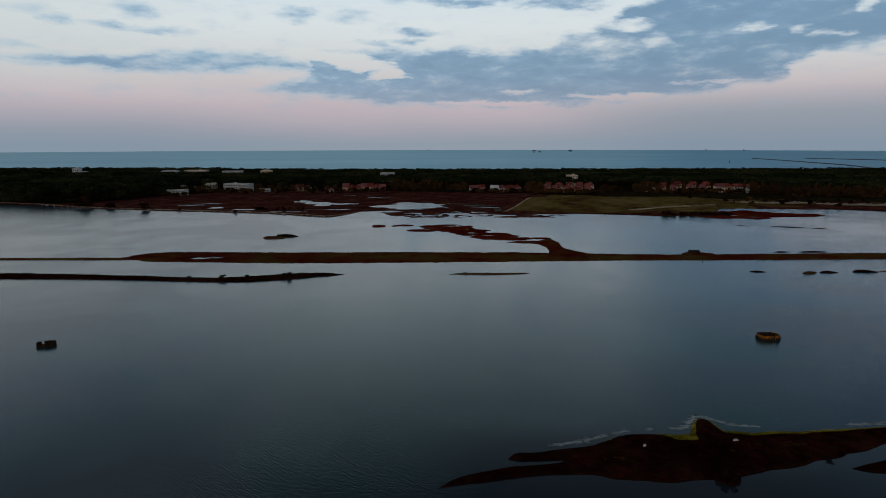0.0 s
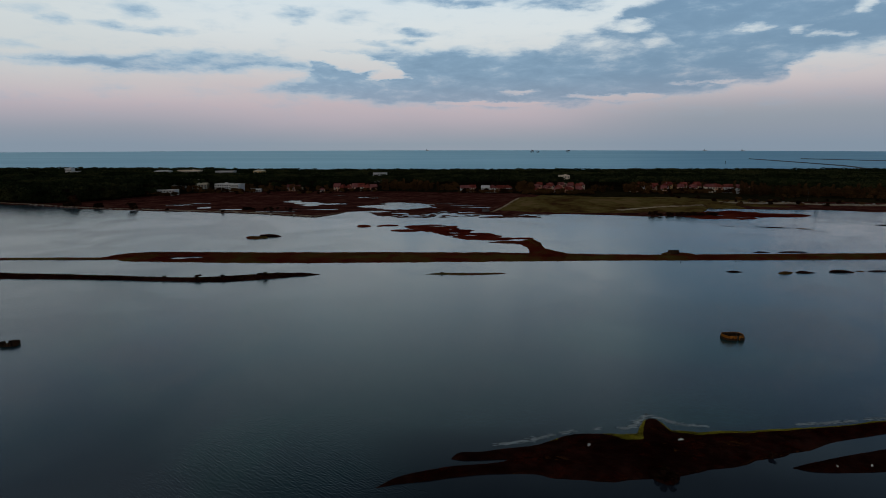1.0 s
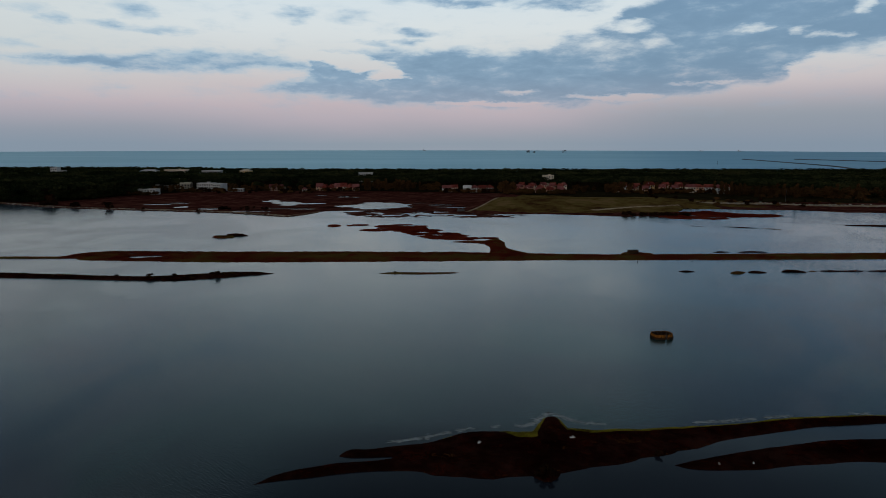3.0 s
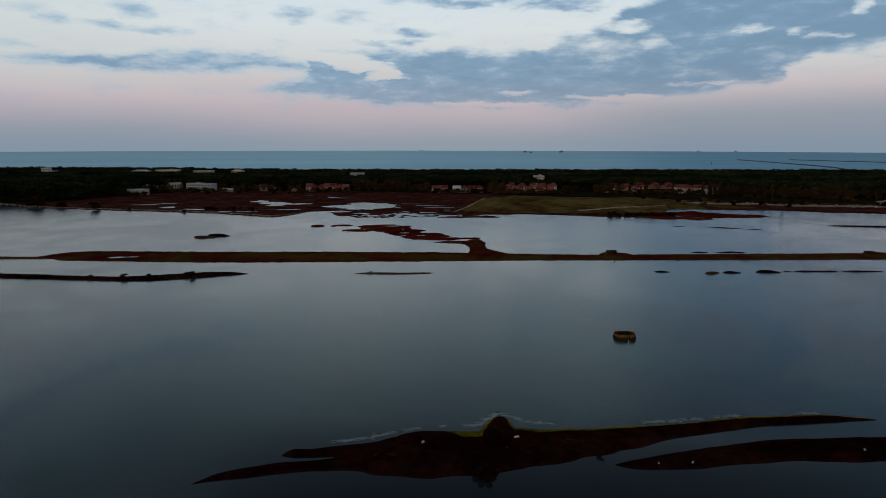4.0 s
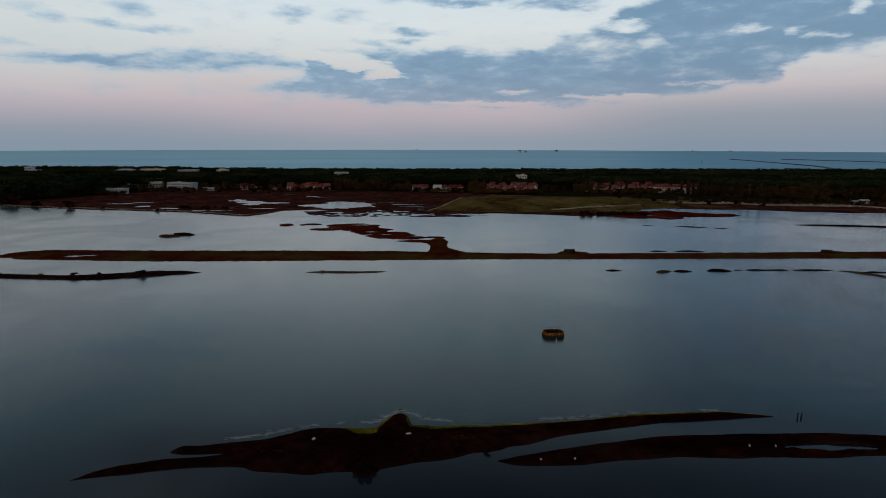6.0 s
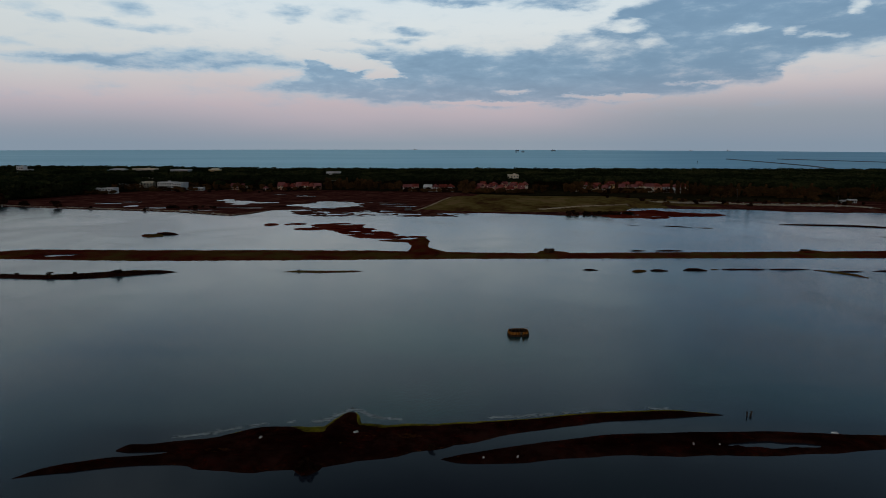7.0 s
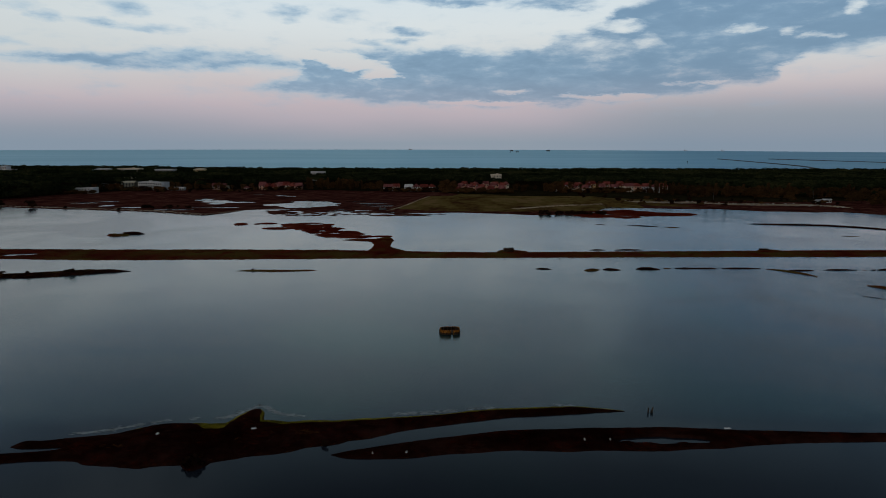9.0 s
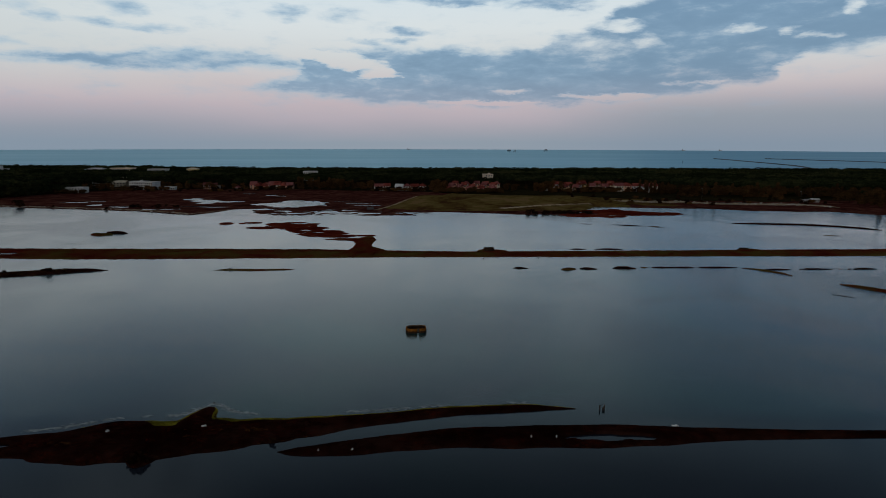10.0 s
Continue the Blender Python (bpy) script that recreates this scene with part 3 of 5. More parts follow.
def stones_mesh(name, points, sizes, mat, seed):
    """Many uneven stones, each a dented low ball."""
    bm = bmesh.new()
    bmesh.ops.create_icosphere(bm, subdivisions=1, radius=1.0)
    T = np.array([v.co[:] for v in bm.verts])
    F = np.array([[v.index for v in f.verts] for f in bm.faces])
    bm.free()
    rng = np.random.default_rng(seed)
    P, S = np.asarray(points, float), np.asarray(sizes, float)
    V = P[:, None, :] + (T[None] * (1.35, 0.85, 0.65) + rng.uniform(-0.22, 0.22, (len(P), len(T), 3))) * S[:, None, None]
    F = (np.arange(len(P))[:, None, None] * len(T) + F[None]).reshape(-1, 3)
    return mesh_of(name, V.reshape(-1, 3), F, [mat], soft=False)


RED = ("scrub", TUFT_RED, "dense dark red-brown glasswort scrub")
MRED = ("scrub", TUFT_MARSH, "low carpet of red glasswort")


def weed_line(x, y):
    """How far across the island, from -1 at the near shore to 1 at the far one, the weed begins."""
    wide = 0.86 - 0.34 * step(x, 44.5, 48) * (1 - step(x, 50.5, 54)) - 0.24 * step(x, 55, 59) - 0.33 * step(x, 80, 108)
    return wide + 0.22 * field_noise(x, y, 7, 62) + 0.18 * field_noise(x, y, 1.8, 63)


def back_edge(x, y, t):
    foot = (np.abs(t) > 0.62) & (y > 98) & (x > 48) & (x < 62)
    return (y > 88) & (foot | (t > weed_line(x, y)) & (x > 24) & (field_noise(x, y, 9, 61) > -0.24))


def ochre_spots(x, y, t):
    ridge = np.exp(-((t - 0.1) / 0.35) ** 2) * step(x, 34, 60) * (1 - step(x, 72, 88))
    return (0.8 * field_noise(x * 0.4, y, 2.4, 71) + 0.5 * field_noise(x, y, 1.1, 73) > 0.25 - 0.10 * ridge) & (np.abs(t) < 0.85) & (t > -0.5)


def between(rows):
    """A spine from rows of (x, near shore y, far shore y)."""
    return [(x, (a + b) / 2, max(0.05, (b - a) / 2)) for x, a, b in rows]


def wet_rim(x, y, t):
    return (t < -0.80) & (field_noise(x, y, 6.0, 66) > -0.10)


def near_banks():
    island = between([(5.6, 80.9, 81.0), (9, 82.0, 83.8), (14, 83.0, 85.8), (18, 84.0, 87.0), (23, 84.7, 87.7), (26.8, 84.7, 88.9), (30.6, 83.7, 93.2), (34.3, 82.9, 95.0), (38, 82.3, 97.0),
                      (41.5, 82.3, 98.4), (45.5, 82.7, 98.6), (50, 83.3, 98.4), (54, 84.4, 99.3), (58, 85.6, 99.5), (62, 86.4, 98.9), (66, 88.2, 99.0), (70.5, 89.2, 99.3), (73, 90.7, 99.5),
                      (76, 91.3, 99.7), (80, 93.0, 99.9), (84, 94.8, 100.2), (90, 96.5, 101.1), (96.6, 98.2, 102.5), (103, 99.7, 103.5), (110, 100.5, 103.9), (116, 101.2, 104.2), (121, 101.9, 103.4), (126, 102.3, 102.5)])
    tongue = between([(17.2, 89.2, 89.5), (19, 88.8, 91.2), (22, 88.9, 91.3), (26, 89.1, 92.4), (31, 89.0, 93.6)])
    bank("saltmarsh_island", "low dark red saltmarsh island with yellow-green weed along its edge", "island",
         [island, tongue,
          [(54.2, 95.5, 5.0), (54.4, 98.8, 3.4), (54.7, 101.0, 2.3), (54.9, 102.4, 1.7), (55.0, 103.4, 0.4)],
          # this lobe's tip stands in for a bush's dark reflection on the water
          [(50.5, 87.0, 3.2), (50.6, 84.0, 2.4), (50.6, 82.6, 1.5), (50.6, 81.6, 0.3)]],
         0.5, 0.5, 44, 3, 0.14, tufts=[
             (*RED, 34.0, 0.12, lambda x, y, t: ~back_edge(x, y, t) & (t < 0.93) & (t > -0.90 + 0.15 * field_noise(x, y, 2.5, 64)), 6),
             ("ochre_grass", TUFT_OCHRE, "patches of dry ochre grass", 24.0, 0.14, ochre_spots, 6),
             ("shore_rim", TUFT_OCHRE, "thin dull ochre strandline weed", 16.0, 0.10, wet_rim, 5),
             ("weed_fringe", TUFT_GREEN, "yellow-green weed along the waterline", 100.0, 0.15, back_edge, 5)])
    bar = between([(72, 86.4, 86.6), (75, 85.3, 87.6), (80, 85.0, 89.3), (86.5, 85.4, 91.2), (91.5, 86.4, 92.6), (96.4, 86.8, 93.5), (101.3, 87.5, 94.7), (106.3, 87.3, 95.3), (111.3, 87.1, 95.4), (117, 87.3, 95.8),
                   (125, 87.0, 96.0), (131, 87.4, 96.2), (138, 87.8, 95.6), (145, 89.1, 94.8), (150.4, 89.7, 94.4), (160, 90.1, 93.7), (171, 90.3, 93.3), (179, 90.6, 93.0), (215, 91.5, 93.4), (240, 92.4, 92.6)])
    bank("saltmarsh_bar", "long low dark red saltmarsh bar with a shallow pool", "island",
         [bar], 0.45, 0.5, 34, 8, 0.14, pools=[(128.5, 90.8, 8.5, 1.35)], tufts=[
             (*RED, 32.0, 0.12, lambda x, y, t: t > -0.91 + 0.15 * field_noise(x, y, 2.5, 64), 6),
             ("ochre_grass", TUFT_OCHRE, "patches of dry ochre grass", 22.0, 0.14, lambda x, y, t: ochre_spots(x, y, t) & (t > 0.1), 5),
             ("shore_rim", TUFT_OCHRE, "thin dull ochre strandline weed", 16.0, 0.10, wet_rim, 5),
             ("weed_fringe", TUFT_GREEN, "thin yellow-green weed at the waterline", 5.0, 0.15, lambda x, y, t: (t > 0.85) & (x > 138), 5)])


near_banks()


def foam_lines():
    rng = np.random.default_rng(6)
    line = ((20.5, 92.8), (25, 94.0), (30, 95.2), (38, 98.6), (46, 100.2), (50, 100.3), (52.5, 102.8), (54.6, 105.0), (56.6, 104.2), (58.5, 102.4), (61, 101.3),
            (66, 100.8), (71, 101.2), (78, 101.4), (88, 102.1), (96, 103.5), (104, 104.6), (114, 105.1), (120, 104.6))
    c = spine_curve([(x, y, 0.1) for x, y in line], 0.5)
    V, F = [], []
    for k in range(len(c) - 1):
        x, y = c[k, :2]
        if field_noise(np.array([x]), np.array([y]), 11, 95)[0] < -0.05 - 0.3 * (54 < x < 63):
            continue
        for _ in range(7):
            px, py = x + rng.uniform(-0.6, 0.6), y + rng.normal() * 0.28
            a, b = rng.uniform(0.2, 0.8), rng.uniform(0.04, 0.12)
            n = len(V)
            V += [(px - a, py - b * 0.4, 0.012), (px, py - b, 0.014), (px + a, py + b * 0.3, 0.012), (px, py + b, 0.014)]
            F.append((n, n + 1, n + 2, n + 3))
    ob = new("foam", mesh_of("foam", V, F, [FOAM]))
    tagged(ob, "thin pale foam drifted along the island's windward edge", "foam", kind="stuff")


FOAM = material("pale_foam", [(0.22, 0.23, 0.23), (0.36, 0.37, 0.37)], 1.0, 0.7, 0)
foam_lines()


def dykes():
    green = ("dyke_grass", TUFT_DYKE, "olive and brown rough grass")

    def middle(x, y, t):
        return (t < 0.10 + 0.5 * field_noise(x, y, 5, 83)) & (field_noise(x, y, 16, 81) > -0.16)
    bank("dyke", "long straight earth dyke grown with red and olive scrub", "dyke",
         [[(-420, 262, 0.8), (-250, 262.6, 0.9), (-150, 262.8, 1.1), (-139, 263.6, 1.6), (-132, 267.5, 9.4), (-118, 268.2, 12.2), (-70, 266.2, 13.2), (0, 266.6, 12.8), (50, 266.8, 10.6), (80, 266.0, 8.2),
           (116, 265.2, 6.6), (160, 266.0, 7.0), (215, 267.6, 7.4), (319, 270.0, 8.6), (480, 274, 7)],
          [(67, 262, 11), (66.5, 270, 11), (64.5, 277, 8.5), (62.5, 285, 5.2), (61.8, 294, 4.4), (61, 302, 5.8), (61, 308, 6.0), (62.5, 314, 3.0), (63, 316.5, 0.3)],
          [(39.5, 307.8, 0.2), (47, 308.4, 1.3), (53, 307.8, 2.6), (59, 305.5, 4.5)],
          [(119, 270, 1.5), (122, 273.5, 3.0), (127, 273.5, 2.4), (133, 271, 0.8)],
          [(243, 273, 0.5), (248, 275.5, 2.0), (253, 275, 1.5), (257, 273, 0.4)]],
         0.65, 1.0, 28, 5, 0.25, pools=[(-102, 265, 9.5, 3.8), (-113, 273, 4.5, 2.0), (-45, 274, 5, 1.6), (190, 267, 6, 1.3)], ground=DYKE_EARTH, kind="structure", tufts=[
             (*MRED, 3.6, 0.30, lambda x, y, t: (t > 0.05 + 0.5 * field_noise(x, y, 5, 83)) | (field_noise(x, y, 16, 81) < -0.10), 5), (*green, 3.0, 0.24, middle, 5)])
    bank("island_long", "long thin low island with scattered bushes", "island",
         [[(-420, 230, 2.5), (-250, 228.6, 3.6), (-173, 227.6, 4.6), (-150, 226.6, 4.2), (-125, 224.8, 3.2), (-98, 221.6, 2.3), (-80, 220.4, 2.8), (-65, 222.8, 5.0),
           (-50, 227.4, 3.9), (-40, 229.4, 1.3), (-33.5, 229.8, 0.1)]], 0.8, 0.8, 22, 15, 0.45, tufts=[(*RED, 2.4, 0.30, everywhere, 5), (*green, 1.2, 0.30, everywhere, 5)])
    bank("islet_strip", "low grassy strip of islet in the lagoon", "islet", [[(8.6, 230, 0.1), (14, 230.8, 1.0), (25, 230.4, 1.2), (36, 231.2, 0.9), (41, 231.8, 0.1)]],
         0.35, 0.8, 14, 22, 0.6, ground=DYKE_EARTH, tufts=[(*green, 2.4, 0.32, everywhere, 6)])
    marsh_patch("saltmarsh_spit", "broken red saltmarsh spit cut by small pools", [(10, 362, 18, 15), (-6, 351, 9, 4), (23, 345, 13, 15), (35, 330, 15, 13), (40, 320, 15, 5)], 27, ragged=0.95, res=0.6, pools=[(11, 371, 7, 3), (22, 341, 4, 3), (31, 332, 4.5, 2.5), (-2, 357, 4, 2)])
    marsh_patch("saltmarsh_tongue", "red-brown saltmarsh tongue with silty pools", [(205, 418, 20, 11), (222, 428, 20, 24), (236, 434, 20, 22), (258, 426, 24, 10)], 33, pools=[(206, 436, 7, 3), (214, 424, 6, 3), (226, 414, 6, 3)])
    marsh_patch("saltmarsh_patch", "small ragged patch of red saltmarsh", [(-35, 370.5, 4.4, 4.5)], 36, 0.4, 0.5, group="marsh patches")
    marsh_patch("saltmarsh_patch", "thin ragged patch of red saltmarsh", [(-19, 374, 6, 2.6), (-25, 371, 2, 1.5)], 37, 0.3, 0.6, group="marsh patches")
    marsh_patch("saltmarsh_patch", "tiny patch of red saltmarsh by the spit", [(60, 321, 6, 1.8)], 39, 0.3, 0.4, group="marsh patches")


dykes()


def islets():
    rows = [([(-94, 324, 0.5), (-89, 323.2, 2.9), (-84, 324, 2.0), (-82.5, 325, 0.4)], 1.0), ([(-88, 329, 1.0), (-84.5, 329.6, 2.6), (-80, 329, 1.4), (-76, 328.6, 0.3)], 1.3),
            ([(130.5, 234.2, 0.2), (133.5, 234.2, 1.1), (137, 233.6, 0.2)], 0.6), ([(150, 230.8, 0.3), (153, 231.6, 1.3), (156.5, 232.4, 0.3)], 0.8),
            ([(158, 232.6, 0.3), (161, 232.8, 1.2), (165, 232, 0.3)], 0.7), ([(172, 233.4, 0.3), (176, 234.4, 1.5), (181.5, 232.8, 0.4)], 0.8),
            ([(184, 235, 0.3), (185.5, 235, 0.7), (187, 235, 0.2)], 0.5), ([(188.8, 235.2, 0.3), (193, 235.2, 0.8), (198, 235, 0.4), (202, 235.2, 0.8), (206, 235, 0.3)], 0.6),
            ([(208.5, 235.4, 0.3), (213, 235.2, 0.8), (219, 235.2, 0.7), (224.5, 235, 0.3)], 0.6), ([(226, 234, 0.2), (231, 231, 0.9), (236, 225, 0.9), (238.5, 219.5, 0.3)], 0.6),
            ([(234, 231, 0.3), (239, 231, 0.9), (244.5, 231, 0.3)], 0.6), ([(249, 232, 0.3), (255, 232, 0.9), (263, 232, 0.3)], 0.6), ([(265, 232, 0.2), (266, 232, 0.6), (267, 232, 0.2)], 0.4),
            ([(268.6, 232, 0.2), (269.6, 232, 0.6), (270.6, 232, 0.2)], 0.4), ([(271.5, 232, 0.3), (276, 232.6, 1.0), (281, 232, 0.3)], 0.6),
            ([(247.5, 205, 0.3), (252, 200.5, 1.6), (257, 194.5, 1.9), (266, 184, 1.6), (274, 175, 0.2)], 0.7), ([(235, 190.5, 0.2), (237.5, 188, 0.5), (240, 185.5, 0.2)], 0.25),
            ([(291, 373.5, 0.3), (310, 370.6, 1.7), (336, 365.6, 2.0), (354, 356, 2.0), (367, 343, 0.3)], 0.7), ([(318, 323, 0.3), (322, 321.8, 0.9), (327, 320.6, 0.2)], 0.35),
            ([(191, 371.5, 0.2), (194.5, 370, 0.9), (198.5, 368, 0.2)], 0.3), ([(211, 367, 0.2), (220, 363.5, 1.2), (229, 360, 0.3)], 0.4), ([(231, 358.6, 0.2), (235.5, 357, 1.0), (240, 355, 0.2)], 0.4),
            ([(164, 278, 0.3), (168, 278.4, 1.0), (172, 278, 0.3)], 0.5), ([(176, 278, 0.3), (183, 278.6, 1.2), (190, 278, 0.3)], 0.5)]
    for k, (spine, h) in enumerate(rows):
        bank("islet", "small low dark scrub-covered islet in the lagoon", "islet", [spine], h * 0.75, 0.6, 12, 40 + 3 * k, 0.8, ground=MUD if k % 3 else DYKE_EARTH, group="lagoon islets",
             tufts=[("scrub", TUFT_RED if k % 3 else TUFT_DYKE, "dark low scrub", 7.0, 0.24 * (0.5 + h), everywhere, 5)])


islets()


# ---- woods ----
def crown_cloud(centres, radii, squash, cards, card, seed):
    """Leaf clumps: for each crown a shell of small tilted quads."""
    rng = np.random.default_rng(seed)
    n = len(centres)
    d = rng.normal(size=(n, cards, 3))
    d /= np.linalg.norm(d, axis=2, keepdims=True)
    d[:, :, 2] = np.abs(d[:, :, 2]) * 1.0 - 0.25
    lump = 0.72 + 0.28 * rng.uniform(size=(n, cards, 1)) ** 0.5
    R = radii[:, None, None] * lump
    P = centres[:, None, :] + d * R * np.array([1, 1, squash])
    u = rng.normal(size=(n, cards, 3))
    u[:, :, 2] *= 0.5
    u /= np.linalg.norm(u, axis=2, keepdims=True)
    v = np.cross(u, d)
    v /= np.maximum(np.linalg.norm(v, axis=2, keepdims=True), 1e-5)
    s = card * rng.uniform(0.6, 1.25, size=(n, cards, 1))
    q = np.stack([P - u * s - v * s * 0.6, P + u * s * 0.8 - v * s * 0.75, P + u * s + v * s * 0.7, P - u * s * 0.7 + v * s * 0.8], 2)
    return q.reshape(-1, 3)


def wood_front(x):
    return np.interp(x, (-900, -380, -340, -310, -295, -280, -265, -230, -164, -41, 93, 239, 306, 385, 460, 900), (668, 530, 516, 530, 548, 590, 612, 645, 668, 668, 660, 645, 610, 580, 560, 520))


def pine_wood():
    rng = np.random.default_rng(11)
    xs, ys = [], []
    y = 515.0
    while y < COAST - 26:
        gap = 6.0 + 1.6 * (y - 515) / 420
        x = np.arange(-0.95 * y, 1.1 * y, gap)
        xs.append(x + rng.uniform(-0.42, 0.42, len(x)) * gap)
        ys.append(y + rng.uniform(-0.42, 0.42, len(x)) * gap)
        y += gap * 0.92
    x, y = np.concatenate(xs), np.concatenate(ys)
    n = field_noise(x, y, 45, 91)
    keep = (y > wood_front(x) + 14 * n) & ((n > -0.36) | (y > 860))
    for bx, by, br in CLEARINGS:
        keep &= ~((np.abs(x - bx * (y / by)) < br * 0.6 + 1) & (y < by + 6) & (y > by - 26))
    x, y, n = x[keep], y[keep], n[keep]
    top = 13.2 + 2.6 * step(-x, 100, 460) + 2.6 * n + rng.uniform(-1.3, 1.3, len(x))
    lower = np.zeros(len(x), bool)
    for bx, by, br in (CLEARINGS[0], CLEARINGS[6]):
        lower |= (np.abs(x - bx) < br * 0.8) & (y < by) & (y > by - 90)
    for bx, by, br in CLEARINGS[1:6]:
        top = top - 1.3 * ((np.abs(x - bx) < br * 0.7) & (y < by) & (y > by - 70))
    top = top - 3.0 * lower
    rad = rng.uniform(3.2, 5.4, len(x))
    C = np.stack([x, y, top - rad * 0.55], -1)
    V = crown_cloud(C, rad, 0.62, 30, 0.95, 12)
    ob = new("pine_wood", mesh_of("pine_wood", V, np.arange(len(V)).reshape(-1, 4), [PINE], soft=False))
    tagged(ob, "dense dark green coastal pine wood", "pine wood", kind="stuff")
    # dark understorey along the wood's front
    ux = rng.uniform(-700, 620, 2600)
    ux = np.where((ux > -265) & (ux < 330), rng.uniform(-560, -265, 2600), ux)
    uy = wood_front(ux) + rng.uniform(-6, 22, len(ux))
    # and under the pines along the beach
    ux = np.concatenate([ux, rng.uniform(-900, 1000, 2600)])
    uy = np.concatenate([uy, rng.uniform(COAST - 48, COAST - 20, 2600)])
    ur = rng.uniform(1.6, 3.2, len(ux))
    U = crown_cloud(np.stack([ux, uy, 0.8 + ur * rng.uniform(0.5, 2.4, len(ux))], -1), ur, 0.9, 22, 0.8, 14)
    un = new("understorey", mesh_of("understorey", U, np.arange(len(U)).reshape(-1, 4), [PINE], soft=False))
    un.parent = ob
    tagged(un, "dark shrubs along the wood's front", kind="stuff")
    # trunks, as tapered three-sided poles
    k = rng.permutation(len(x))[:5000]
    a = np.linspace(0, 2 * np.pi, 4)[:-1]
    lo = np.stack([x[k][:, None] + 0.3 * np.cos(a), y[k][:, None] + 0.3 * np.sin(a), np.full((len(k), 3), 0.4)], -1)
    hi = np.stack([x[k][:, None] + 0.16 * np.cos(a), y[k][:, None] + 0.16 * np.sin(a), np.repeat((top[k] - 2)[:, None], 3, 1)], -1)
    V = np.concatenate([lo, hi], 1).reshape(-1, 3)
    q = np.array([[0, 1, 4, 3], [1, 2, 5, 4], [2, 0, 3, 5]])
    F = (np.arange(len(k))[:, None, None] * 6 + q[None]).reshape(-1, 4)
    tr = new("trunks", mesh_of("trunks", V, F, [BARK]))
    tr.parent = ob
    tagged(tr, kind="stuff")


# centre x, y and width of the tall buildings that stand in the wood
CLEARINGS = ((-484, 800, 24), (-390, 860, 28), (-347, 850, 40), (-292, 840, 32), (-247, 850, 20), (-70, 800, 24), (163, 729, 18), (-80, 650, 62), (-216, 640, 44), (-267, 595, 36),
             (-264, 680, 22), (-296, 700, 20), (-149, 650, 18), (62, 632, 66), (140, 645, 70), (255, 645, 90), (305, 612, 60))
pine_wood()


def tree_trunk(height, girth, limbs, spread, rng):
    bm = bmesh.new()

    def limb(a, b, r0, r1, sides=6):
        a, b = Vector(a), Vector(b)
        m = Matrix.Translation((a + b) / 2) @ (b - a).to_track_quat("Z", "Y").to_matrix().to_4x4()
        bmesh.ops.create_cone(bm, cap_ends=True, segments=sides, radius1=r0, radius2=r1, depth=(b - a).length, matrix=m)
    bend = (rng.uniform(-0.3, 0.3), rng.uniform(-0.3, 0.3), height * 0.5)
    limb((0, 0, -0.6), bend, girth, girth * 0.75)
    limb(bend, (0, 0, height * 0.9), girth * 0.75, girth * 0.25)
    for k in range(limbs):
        a = k * 2.4 + rng.uniform(0, 0.8)
        z = height * rng.uniform(0.35, 0.7)
        limb((bend[0] * 0.7, bend[1] * 0.7, z), (math.cos(a) * spread, math.sin(a) * spread, z + height * 0.22), girth * 0.4, girth * 0.12, 5)
    return bm


def make_tree(name, label, category, height, lobes, cards, card, mat, squash, girth, spread, seed, group=""):
    """A tree at the origin: trunk with limbs, and a crown of leaf clumps round the given lobes (x, y, z, radius)."""
    rng = np.random.default_rng(seed)
    ob = thing(name, label, category, (0, 0, 0), group=group)
    part("trunk", tree_trunk(height, girth, 6, spread, rng), BARK, ob)
    L = np.array(lobes, float)
    V = crown_cloud(L[:, :3], L[:, 3], squash, cards, card, seed)
    cr = new("crown", mesh_of("crown", V, np.arange(len(V)).reshape(-1, 4), [mat], soft=False))
    cr.parent = ob
    return ob


def lobes_round(rng, height, radius, count, low=0.35):
    return [(radius * rng.uniform(-0.6, 0.6), radius * rng.uniform(-0.6, 0.6), height * rng.uniform(low, 0.86), radius * rng.uniform(0.45, 0.7)) for _ in range(count)]


DARK_BUSH = material("dark_bush_leaf", [(0.006, 0.003, 0.002), (0.016, 0.007, 0.004), (0.030, 0.014, 0.007)], 0.4, 0.9, 0, per_piece=0.3)


